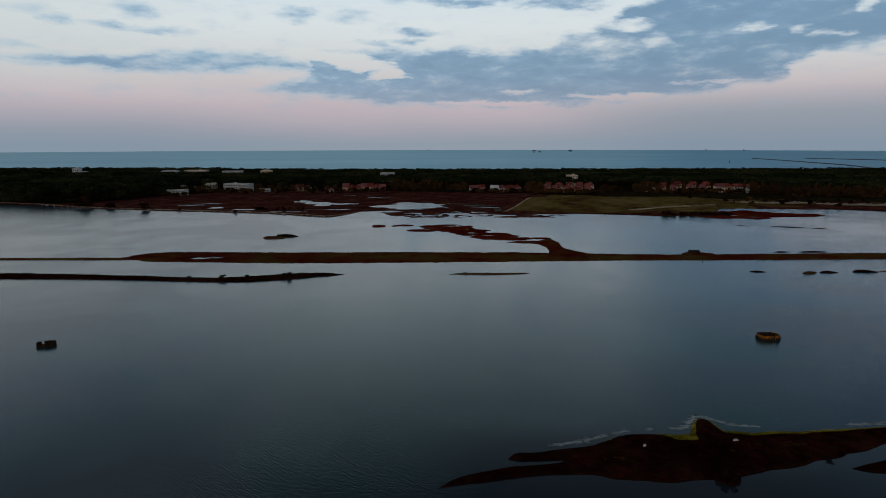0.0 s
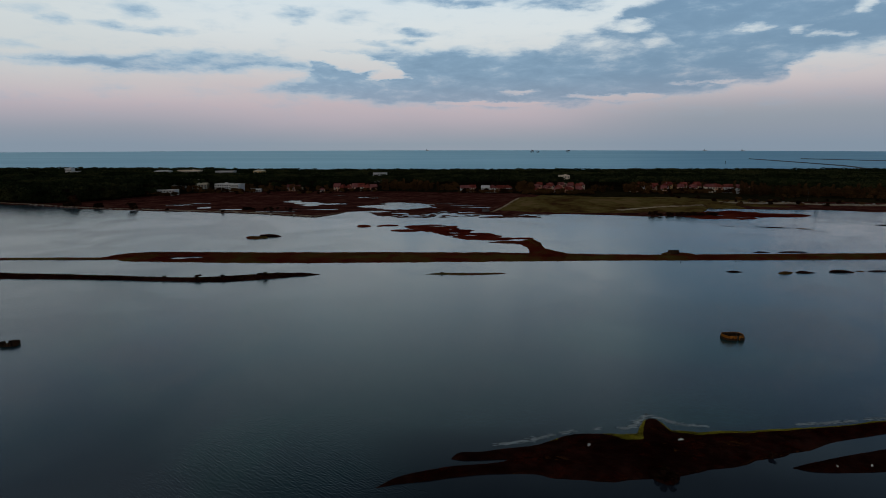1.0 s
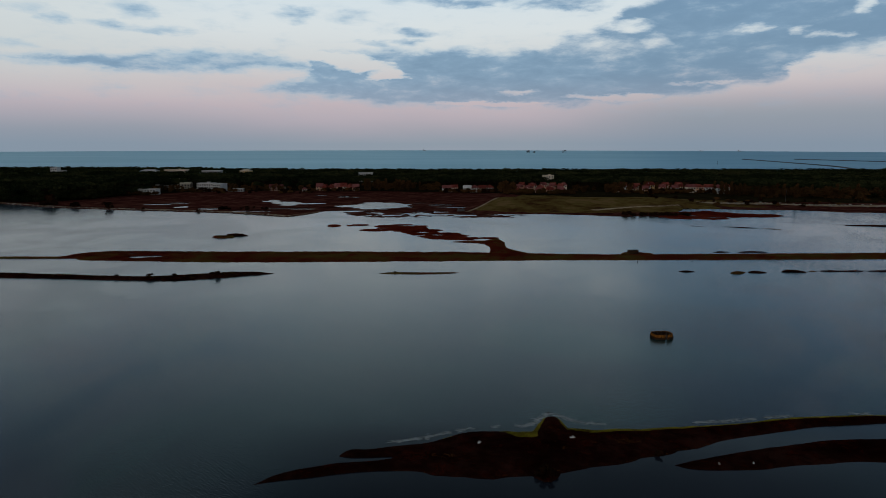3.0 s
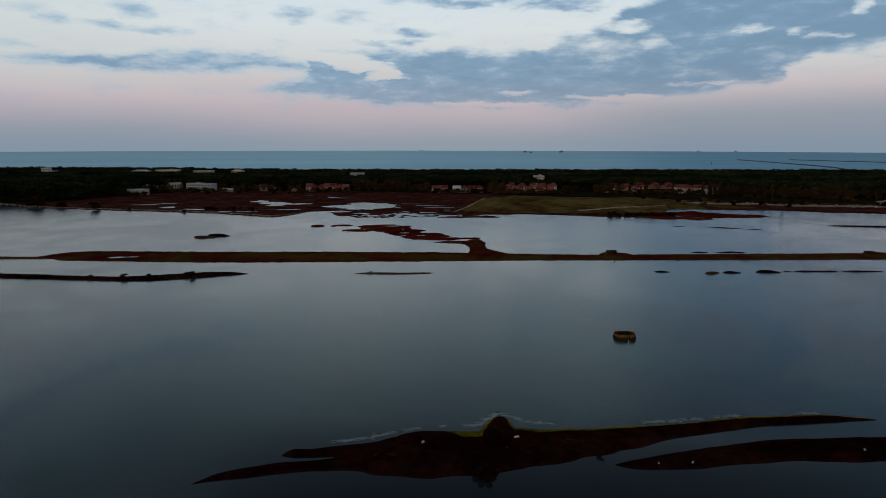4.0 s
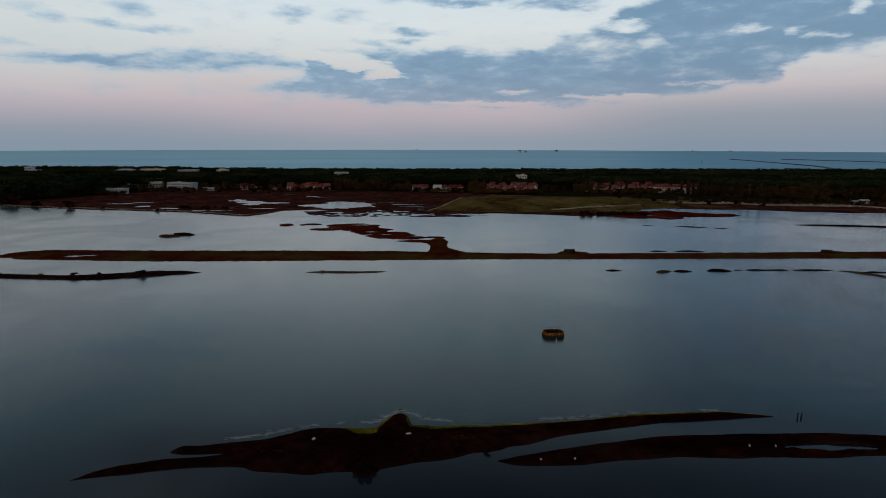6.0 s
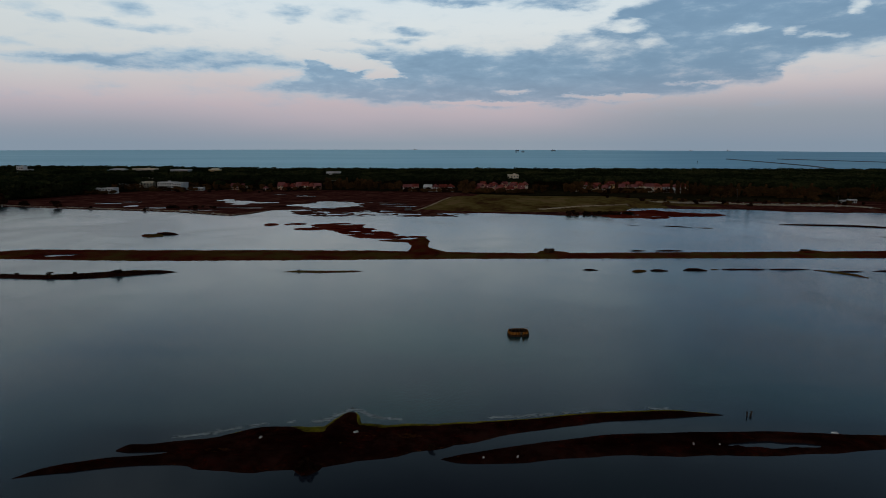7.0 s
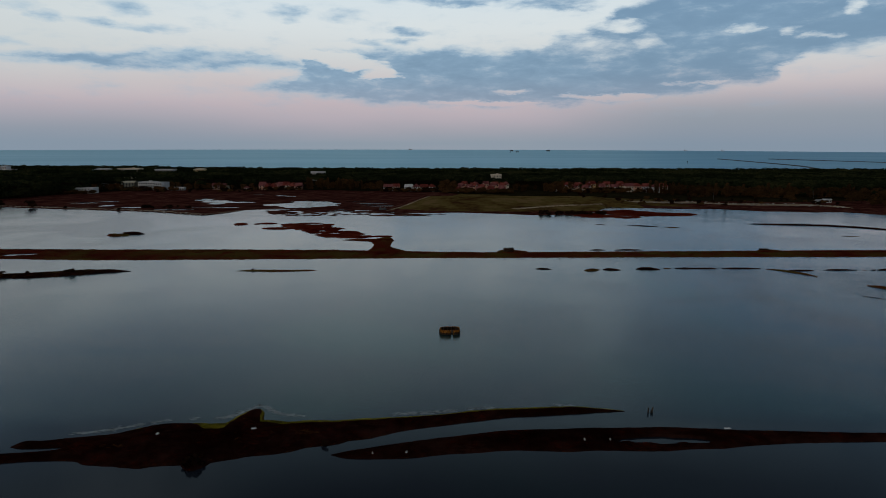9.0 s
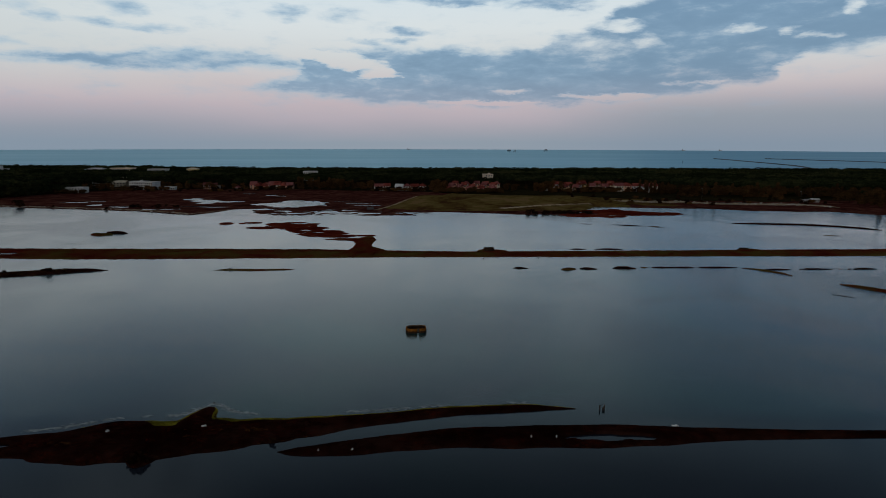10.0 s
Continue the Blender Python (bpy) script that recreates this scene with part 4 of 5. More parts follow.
def plant_trees():
    rng = np.random.default_rng(77)
    pines = [make_tree("pine_tree", "tall dark green umbrella pine at the wood's edge", "pine tree", 12, lobes_round(rng, 12, 5.0, 8, 0.55), 34, 0.85, PINE, 0.6, 0.32, 2.6, 101 + k, "pines at the wood's edge") for k in range(3)]
    browns = [make_tree("broadleaf_tree", "brown-olive broadleaf tree in thin autumn leaf", "tree", 10, lobes_round(rng, 10, 3.6, 9, 0.25), 34, 0.6, LEAF_BROWN, 0.9, 0.24, 1.8, 111 + k, "broadleaf trees near the houses") for k in range(3)]
    poplars = [make_tree("poplar_tree", "slender brown poplar in thin autumn leaf", "poplar", 13, [(rng.uniform(-0.5, 0.5), rng.uniform(-0.5, 0.5), 13 * z, 1.5 - 0.6 * abs(z - 0.45)) for z in np.linspace(0.15, 0.95, 9)], 36, 0.45, LEAF_BROWN, 1.2, 0.2, 0.9, 121 + k, "poplars by the yard") for k in range(2)]
    bushes = [make_tree("bush", "low rounded dark bush with tangled twigs", "bush", 2.2, lobes_round(rng, 2.2, 1.5, 7, 0.3), 40, 0.32, DARK_BUSH if k else LEAF_BROWN, 0.9, 0.07, 0.8, 131 + k, "bushes") for k in range(2)]

    pieces = {src: [(c.name.split(".")[0], c.data) for c in src.children] for src in pines + browns + poplars + bushes}

    def plant(kinds, x, y, scale, tall=1.0):
        src = kinds[int(rng.integers(len(kinds)))]
        z = ground_at(x, y)
        ob = tagged(new(src.name.split(".")[0]), src["label"], src["category"], src["group"])
        ob.empty_display_size = 0.5
        ob.location, ob.rotation_euler, ob.scale = (x, y, max(z, 0.0)), (0, 0, rng.uniform(0, 2 * math.pi)), (scale, scale, scale * tall)
        for name, mesh in pieces[src]:
            new(name, mesh).parent = ob
        return ob
    # dark front of the pine wood by the lagoon
    for k in range(70):
        x = -300 - 260 * rng.uniform() ** 0.8
        plant(pines, x, float(wood_front(x)) + rng.uniform(-8, 10), rng.uniform(0.8, 1.15))
    for k in range(16):
        x = rng.uniform(-300, -282)
        plant(pines, x, rng.uniform(535, 620), rng.uniform(0.7, 1.0))
    for k in range(30):
        plant(pines, rng.uniform(-285, -110), rng.uniform(652, 668), rng.uniform(0.7, 0.95))
    # thin brown trees between and behind the houses
    for x0, x1, y0, y1, n, s in ((-54, 32, 628, 660, 28, 0.95), (92, 110, 612, 640, 16, 1.0), (-180, -112, 632, 655, 22, 0.62), (172, 222, 585, 640, 20, 0.9),
                                 (112, 168, 608, 618, 22, 0.45), (222, 345, 618, 640, 10, 0.8), (222, 340, 646, 664, 30, 0.9), (-245, -170, 650, 660, 14, 0.7), (-235, -196, 624, 630, 7, 0.5), (-108, -58, 634, 640, 14, 0.34), (-225, -198, 628, 633, 8, 0.42), (-282, -252, 586, 590, 8, 0.36), (110, 168, 614, 622, 16, 0.42), (34, 92, 620, 624, 8, 0.36), (-160, -138, 640, 644, 5, 0.36), (-280, -250, 584, 588, 7, 0.42), (-285, -235, 604, 640, 20, 0.65), (30, 92, 616, 624, 12, 0.42)):
        for _ in range(n):
            plant(browns, rng.uniform(x0, x1), rng.uniform(y0, y1), s * rng.uniform(0.7, 1.2), rng.uniform(0.85, 1.15))
    for x0, x1, y0, y1, n in ((330, 480, 536, 560, 10), (448, 460, 452, 462, 5), (290, 330, 560, 590, 10), (-50, 20, 634, 640, 12)):
        for _ in range(n):
            plant(poplars, rng.uniform(x0, x1), rng.uniform(y0, y1), rng.uniform(0.75, 1.1))
    for _ in range(34):
        plant(browns, rng.uniform(440, 520), rng.uniform(452, 515), rng.uniform(0.6, 0.95))
    # belt of brown wood behind the yard
    bx, by = rng.uniform(326, 640, 420), rng.uniform(0, 1, 420)
    by = np.interp(bx, (326, 460, 640), (548, 528, 500)) + by * 46
    br = rng.uniform(2.0, 3.8, 420)
    bz = np.concatenate([rng.uniform(2.5, 5.0, 210), rng.uniform(5.5, 9.0, 210)])
    # and lower, broken growth before the red roofs
    hx = rng.uniform(216, 342, 190)
    hx = hx[field_noise(hx, hx * 0, 9, 57) > -0.12]
    bx, by = np.concatenate([bx, hx]), np.concatenate([by, rng.uniform(598, 616, len(hx))])
    bz, br = np.concatenate([bz, rng.uniform(1.2, 5.2, len(hx))]), np.concatenate([br, rng.uniform(1.0, 2.2, len(hx))])
    V = crown_cloud(np.stack([bx, by, bz], -1), br, 1.15, 60, 0.6, 55)
    belt = new("broadleaf_wood", mesh_of("broadleaf_wood", V, np.arange(len(V)).reshape(-1, 4), [LEAF_BROWN], soft=False))
    tagged(belt, "belt of brown autumn broadleaf wood behind the yard and houses", "wood", kind="stuff")
    # hedges and shore bushes
    for _ in range(44):
        plant(bushes[:1], rng.uniform(98, 172), rng.uniform(598, 612), rng.uniform(1.3, 2.3))
    for _ in range(40):
        plant(bushes[1:], rng.uniform(164, 214), rng.uniform(421, 430), rng.uniform(0.6, 1.2))
    for x0, x1, y0, y1, n in ((222, 335, 598, 612, 46), (32, 92, 614, 622, 24), (-108, -56, 632, 638, 18), (-240, -184, 626, 632, 16), (-284, -250, 584, 589, 10)):
        for _ in range(n):
            plant(bushes, rng.uniform(x0, x1), rng.uniform(y0, y1), rng.uniform(1.2, 2.2))
    for _ in range(46):
        plant(bushes, rng.uniform(215, 430), rng.uniform(478, 530), rng.uniform(0.8, 1.7))
    for _ in range(30):
        plant(bushes, rng.uniform(-270, -60), rng.uniform(604, 634), rng.uniform(0.8, 1.8))
    for x, off, s in ((-287, 5, 4.0), (-262, 5, 2.0), (-231, 4, 2.4), (-266, 6, 1.5), (-200, 4, 0.8), (-152, 4, 0.9)):
        plant(bushes[1:], x, float(shore_y(x)) + off, s)
    for _ in range(16):
        plant(bushes[1:], rng.uniform(-150, -104), rng.uniform(456, 472), rng.uniform(0.6, 1.1))
    for x, y, s in ((-79, 221, 0.8), (-70, 222.5, 0.7), (-54, 225, 0.9), (-56.5, 225, 0.7), (-92, 222, 0.6), (15, 231, 0.35), (50.2, 83.2, 0.75), (51.3, 83.0, 0.6), (70.4, 89.6, 0.4)):
        plant(bushes[1:], x, y, s)
    for src in pines + browns + poplars + bushes:
        for o in (*src.children_recursive, src):
            bpy.data.objects.remove(o, do_unlink=True)


plant_trees()


# ---- houses behind the marsh ----
WHITE = material("white_render", [(0.34, 0.33, 0.32), (0.46, 0.45, 0.44), (0.56, 0.54, 0.53)], 0.35, 0.85, 0.15)
CREAM = material("cream_render", [(0.42, 0.34, 0.25), (0.54, 0.45, 0.34), (0.62, 0.53, 0.42)], 0.35, 0.85, 0.15)
OCHRE = material("yellow_render", [(0.46, 0.30, 0.12), (0.58, 0.40, 0.17), (0.66, 0.48, 0.24)], 0.35, 0.85, 0.15)
PEACH = material("peach_render", [(0.42, 0.20, 0.13), (0.55, 0.29, 0.19), (0.62, 0.36, 0.25)], 0.35, 0.85, 0.15)
GREY = material("grey_concrete", [(0.20, 0.19, 0.19), (0.30, 0.29, 0.28), (0.40, 0.39, 0.38)], 0.5, 0.9, 0.3)
TILE = material("red_clay_tiles", [(0.09, 0.020, 0.016), (0.16, 0.036, 0.028), (0.24, 0.065, 0.048)], 0.6, 0.85, 0.5)
TILE_PINK = material("faded_pink_tiles", [(0.11, 0.034, 0.032), (0.17, 0.056, 0.052), (0.24, 0.09, 0.085)], 0.6, 0.85, 0.5)
GLASS = material("dark_window_glass", [(0.012, 0.016, 0.020), (0.025, 0.030, 0.035)], 0.8, 0.08, 0, spec=0.5)
FRAME = material("painted_frames", [(0.36, 0.33, 0.30), (0.55, 0.52, 0.48)], 1.0, 0.6, 0.1)
SHUTTER = material("brown_shutters", [(0.07, 0.035, 0.022), (0.12, 0.06, 0.04)], 1.0, 0.7, 0.2)


def window_mesh(w, h):
    bm = bmesh.new()
    for sx in (-1, 1):
        add_box(bm, (0.09, 0.12, h), (sx * w / 2, -0.05, 0))
    for sz in (-1, 1):
        add_box(bm, (w + 0.09, 0.12, 0.09), (0, -0.05, sz * h / 2))
    add_box(bm, (0.05, 0.08, h), (0, -0.04, 0))
    add_box(bm, (w + 0.3, 0.2, 0.07), (0, -0.09, -h / 2 - 0.08))
    me = bpy.data.meshes.new("window")
    bm.to_mesh(me)
    bm.free()
    me.materials.append(FRAME)
    return me


def plain_mesh(name, bm, mat):
    me = bpy.data.meshes.new(name)
    bm.to_mesh(me)
    bm.free()
    me.materials.append(mat)
    return me


WINDOW, PANE = window_mesh(1.2, 1.4), plain_mesh("pane", box((1.12, 0.04, 1.32)), GLASS)
DOOR = plain_mesh("door", box((1.0, 0.1, 2.1), (0, 0, 1.05), bevel=0.02), SHUTTER)


def gable_roof(w, d, z, rise, over=0.5, thick=0.22, hip=0.0):
    """Two tiled slopes with ridge along x; hip pulls the ridge's ends in."""
    bm = bmesh.new()
    a, b = w / 2 + over, d / 2 + over
    low = z - over * rise / (d / 2)
    for dz in (0, thick):
        pts = [(-a, -b, low + dz), (a, -b, low + dz), (a, b, low + dz), (-a, b, low + dz), (-a + hip, 0, z + rise + dz), (a - hip, 0, z + rise + dz)]
        v = [bm.verts.new(p) for p in pts]
        for f in ((0, 1, 5, 4), (2, 3, 4, 5)):
            bm.faces.new([v[k] for k in f])
        if hip or dz == 0:
            bm.faces.new([v[k] for k in (1, 2, 5)])
            bm.faces.new([v[k] for k in (3, 0, 4)])
    bm.verts.ensure_lookup_table()
    for i, j in ((0, 1), (1, 5), (5, 2), (2, 3), (3, 4), (4, 0)):
        bm.faces.new([bm.verts[k] for k in (i, j, j + 6, i + 6)])
    # courses of tiles as shallow steps
    for side in (-1, 1):
        for k in range(1, 7):
            t = k / 7
            y = side * b * (1 - t)
            zz = low + (z + rise - low) * t + thick + 0.02
            add_box(bm, (2 * (a - hip * t) - 0.05, 0.16, 0.06), (0, y, zz))
    bmesh.ops.recalc_face_normals(bm, faces=bm.faces[:])
    return bm


def house(name, label, category, x, y, w, d, h, wall, roof=None, rise=0.0, storeys=2, bays=3, turn=0.0, gable_front=False, hip=0.0, balcony=False, chimney=False, group="", sink=0.4):
    z = ground_at(x, y) - sink
    ob = thing(name, label, category, (x, y, z), turn, group)
    h = h + sink
    body = box((w, d, h), (0, 0, h / 2), bevel=0.03)
    if roof and rise:
        # gable ends
        rw, rd = (d, w) if gable_front else (w, d)
        if not hip:
            m = Matrix.Rotation(radians(90), 4, "Z") if gable_front else Matrix.Identity(4)
            for s in (-1, 1):
                vs = [body.verts.new(m @ Vector((s * (rw / 2 - off), yy, zz))) for off in (0.0, 0.25) for yy, zz in ((-rd / 2, h), (rd / 2, h), (0, h + rise))]
                body.faces.new(vs[:3])
                body.faces.new(vs[3:])
                for i, j in ((0, 1), (1, 2), (2, 0)):
                    body.faces.new([vs[k] for k in (i, j, j + 3, i + 3)])
        wl = part("wall", body, wall, ob)
        rb = gable_roof(rw, rd, h + 0.02, rise, hip=hip)
        if gable_front:
            bmesh.ops.rotate(rb, verts=rb.verts[:], matrix=Matrix.Rotation(radians(90), 3, "Z"))
        rf = part("roof", rb, roof, ob)
        if chimney:
            part("chimney", box((0.6, 0.6, 1.6), (w * 0.2, d * 0.1, h + rise * 0.8), bevel=0.03), wall, rf)
    else:
        wl = part("wall", body, wall, ob)
        rb = box((w + 0.5, d + 0.5, 0.28), (0, 0, h + 0.15), bevel=0.04)
        for sx, sy, px, py in ((w + 0.5, 0.2, 0, -d / 2 - 0.15), (w + 0.5, 0.2, 0, d / 2 + 0.15), (0.2, d + 0.1, -w / 2 - 0.15, 0), (0.2, d + 0.1, w / 2 + 0.15, 0)):
            add_box(rb, (sx, sy, 0.45), (px, py, h + 0.5))
        rf = part("roof", rb, roof or wall, ob)
        if chimney:
            part("chimney", box((2.6, 2.2, 1.8), (w * 0.15, 0, h + 1.1), bevel=0.05), wall, rf, "rooftop lift housing")
    gap, lift = w / bays, (h - sink) / storeys
    for s in range(storeys):
        for k in range(bays):
            if s == 0 and k == bays // 2 and storeys > 1:
                dr = new("door", DOOR)
                dr.parent, dr.location = ob, (-w / 2 + gap * (k + 0.5), -d / 2 - 0.03, sink)
                continue
            wn = new("window", WINDOW)
            wn.scale = (1.25, 1, 1.2)
            wn.parent, wn.location = ob, (-w / 2 + gap * (k + 0.5), -d / 2, sink + lift * (s + 0.55))
            pn = new("pane", PANE)
            pn.parent, pn.location = wn, (0, -0.025, 0)
            if balcony and s > 0 and k % 2 == 0:
                bb = box((gap * 0.9, 1.3, 0.16), (-w / 2 + gap * (k + 0.5), -d / 2 - 0.65, sink + lift * s + 0.05))
                add_box(bb, (gap * 0.9, 0.12, 0.95), (-w / 2 + gap * (k + 0.5), -d / 2 - 1.25, sink + lift * s + 0.55))
                part("balcony", bb, wall, ob)
    return ob


def houses():
    far = "large buildings in the pine wood"
    house("apartment_tower", "white stepped apartment tower rising out of the pines", "building", -487.5, 800, 8, 11, 18.2, WHITE, None, 0, 5, 3, 8, chimney=True, group=far)
    house("apartment_wing", "lower white wing beside the apartment tower", "building", -479, 799, 8.5, 10, 14.2, WHITE, None, 0, 4, 3, 8, group=far)
    house("hotel", "low white flat-roofed hotel behind pines", "building", -390, 860, 21, 12, 12.4, WHITE, WHITE, 1.4, 4, 7, 0, hip=4.0, group=far)
    house("hotel", "long beige flat-roofed hotel behind pines", "building", -347, 850, 31, 12, 13.6, CREAM, None, 0, 4, 10, 2, chimney=True, group=far)
    house("hall", "wide white-edged flat-roofed hall behind pines", "building", -292, 840, 25, 14, 12.6, GREY, WHITE, 0, 3, 8, 0, group=far)
    house("villa", "yellow hip-roofed villa behind pines", "house", -247.5, 850, 14, 12, 12.6, OCHRE, CREAM, 1.8, 4, 4, -6, hip=4.0, group=far)
    house("hall", "low white flat roof showing over the pines", "building", -70, 800, 18, 10, 11.6, WHITE, None, 0, 3, 6, 0, group=far)
    house("water_tower_block", "tall beige block with a sloping top behind red roofs", "building", 163, 729, 10.5, 10, 12.0, CREAM, None, 0, 4, 3, 14, chimney=True, group=far)
    # pale blocks by the marsh
    house("apartment_block", "white three-storey apartment block with balconies", "building", -222, 641, 17, 11, 8.0, WHITE, None, 0, 3, 7, 3, balcony=True, chimney=True)
    house("apartment_block", "white three-storey block end beside parked strip", "building", -207.5, 640, 10, 12, 7.6, WHITE, None, 0, 3, 4, -16)
    house("row_of_garages", "low white row of garages beside the apartments", "garage", -188, 635, 15, 5, 2.7, WHITE, None, 0, 1, 6, 0)
    house("villa", "grey-white two-storey villa by the marsh", "house", -273.5, 599, 11, 9, 4.6, GREY, GREY, 1.2, 2, 4, 5, hip=3.0)
    house("villa", "white flat-roofed villa by the marsh", "house", -260, 597, 12, 9, 5.0, WHITE, None, 0, 2, 4, -4, balcony=True)
    house("house", "beige gabled house among trees", "house", -264, 680, 17, 9, 5.0, CREAM, CREAM, 2.0, 2, 5, 4)
    house("house", "low pale house among trees", "house", -296, 700, 16, 9, 5.6, GREY, None, 0, 2, 5, 0)
    house("house", "small red-roofed house among bare trees", "house", -152, 650, 8, 8, 4.6, PEACH, TILE_PINK, 2.2, 2, 3, 6, chimney=True)
    house("house", "small cream house with faded roof", "house", -144, 652, 7, 8, 4.2, CREAM, TILE_PINK, 2.0, 2, 2, -8, gable_front=True)
    house("cottage", "small cream gabled cottage at the marsh edge", "house", -115.7, 640, 4.5, 6, 2.6, CREAM, TILE_PINK, 1.5, 1, 2, 5, gable_front=True)
    rng = np.random.default_rng(5)
    red = "red-roofed holiday houses"
    walls = [PEACH, CREAM, PEACH, WHITE, OCHRE]
    for k, x in enumerate(np.arange(-101, -56, 6.6)):
        house("terrace_house", "red-roofed terrace house with peach walls", "house", float(x), 648 + float(rng.uniform(-2.5, 2.5)), 6.6, 10, 4.0 + float(rng.uniform(-0.4, 1.0)), walls[k % 3], TILE if k % 3 else TILE_PINK,
              3.4, 2, 2, float(rng.uniform(-5, 5)), gable_front=k in (1, 2, 5), chimney=k % 2 == 0, group=red)
    for k, (x, y, w, wl, rf, gf) in enumerate(((38, 632, 9, WHITE, TILE_PINK, False), (46, 634, 7, PEACH, TILE, False), (60, 630, 8, WHITE, WHITE, False), (68, 630, 7, WHITE, TILE_PINK, True), (76, 632, 8, PEACH, TILE, False), (84, 631, 8, WHITE, TILE, True))):
        house("villa", "two-storey villa with %s walls and pitched roof" % ("white" if wl is WHITE else "peach"), "house", x, y, w, 9, 4.6 + 0.4 * (k % 2), wl, rf, 2.4, 2, 3, float(rng.uniform(-8, 8)), gable_front=gf, balcony=wl is WHITE, group=red)
    for k in range(20):
        x, y = 111 + 2.9 * k + float(rng.uniform(-1.6, 1.6)), 622 + (k % 4) * 9 + float(rng.uniform(-2, 2))
        house("terrace_house", "pink-red roofed house behind a hedge", "house", x, y, 5.2, 7.5, 3.0 + 1.1 * (k % 4) + float(rng.uniform(-0.5, 0.6)), walls[k % 3], TILE_PINK if k % 3 else TILE, 2.4, 2, 2,
              float(rng.uniform(-38, 38)), gable_front=k % 3 == 1, chimney=k % 2 == 0, group=red)
    for k in range(15):
        x, y = 219 + 5.1 * k + float(rng.uniform(-1.7, 1.7)), 628 + (k % 3) * 8 + float(rng.uniform(-3, 3))
        house("terrace_house", "red-roofed house among trees", "house", x, y, 5.6, 8, 4.2 + 0.9 * (k % 3) + float(rng.uniform(-0.6, 0.8)), walls[(k + 1) % 5], TILE if k % 3 else TILE_PINK, 2.5, 2, 2,
              float(rng.uniform(-28, 28)), gable_front=k % 3 == 1, chimney=k % 2 == 1, group=red)
    for x, y, wl, rf, gf in ((290, 612, CREAM, TILE_PINK, False), (299, 615, PEACH, TILE, True), (308, 610, WHITE, TILE, False), (316, 603, WHITE, TILE_PINK, True), (325, 612, CREAM, TILE, False)):
        house("terrace_house", "red-roofed house with pale front among trees", "house", x, y, 8, 9, 6.0, wl, rf, 2.6, 2, 3, float(rng.uniform(-15, 15)), gable_front=gf, balcony=gf, group=red)
    house("cabin", "low grey cabin beside a sandy yard", "cabin", 420, 502, 5, 4, 2.0, GREY, GREY, 0.7, 1, 3, 8)
    house("cabin", "white cabin with shallow pale roof", "cabin", 428, 504, 6, 4, 2.4, WHITE, WHITE, 0.7, 1, 3, -6)


houses()


# ---- hides, stakes and drift in the lagoon ----
REED = material("ochre_reed_matting", [(0.09, 0.030, 0.005), (0.20, 0.070, 0.012), (0.32, 0.125, 0.024)], 1.6, 0.9, 0.6, per_piece=0.4)
REED_DARK = material("wet_dark_brush", [(0.010, 0.006, 0.004), (0.030, 0.016, 0.010), (0.050, 0.028, 0.016)], 1.6, 0.9, 0.6, per_piece=0.4)
TIMBER = material("weathered_timber", [(0.025, 0.018, 0.013), (0.06, 0.045, 0.034), (0.09, 0.07, 0.055)], 3.0, 0.9, 0.5)
PALE = material("bleached_drift", [(0.42, 0.40, 0.38), (0.58, 0.56, 0.54), (0.70, 0.68, 0.66)], 2.0, 0.85, 0.3)
STONE = material("breakwater_stone", [(0.05, 0.05, 0.05), (0.10, 0.10, 0.10), (0.16, 0.155, 0.15)], 0.3, 0.95, 0.6)
STEEL = material("dark_painted_steel", [(0.05, 0.05, 0.055), (0.10, 0.09, 0.085)], 0.2, 0.6, 0.1)


def hide_ring(a, b, span):
    """Points and headings along a rounded rectangle of half axes a, b, between two angles in degrees."""
    th = np.radians(np.linspace(*span, 400))
    c, s_ = np.cos(th), np.sin(th)
    p = np.stack([a * np.sign(c) * np.abs(c) ** 0.6, b * np.sign(s_) * np.abs(s_) ** 0.6], -1)
    run = np.concatenate([[0], np.cumsum(np.hypot(*np.diff(p, axis=0).T))])
    at = np.linspace(0, run[-1], max(4, int(run[-1] / 0.19)))
    return np.stack([np.interp(at, run, p[:, 0]), np.interp(at, run, p[:, 1])], -1)


def reed_screen(rng, path, low, tall, girth, ragged):
    """Upright bundles of reed side by side along a path, uneven at the top."""
    bm = bmesh.new()
    for x, y in path:
        h = (tall - low) * rng.uniform(1 - ragged, 1 + ragged * 0.4)
        m = Matrix.Translation((x, y, low + h / 2)) @ Matrix.Rotation(rng.uniform(-0.07, 0.07), 4, "Y") @ Matrix.Rotation(rng.uniform(-0.07, 0.07), 4, "X")
        bmesh.ops.create_cone(bm, cap_ends=True, segments=6, radius1=girth, radius2=girth * 0.75, depth=h, matrix=m)
    return bm


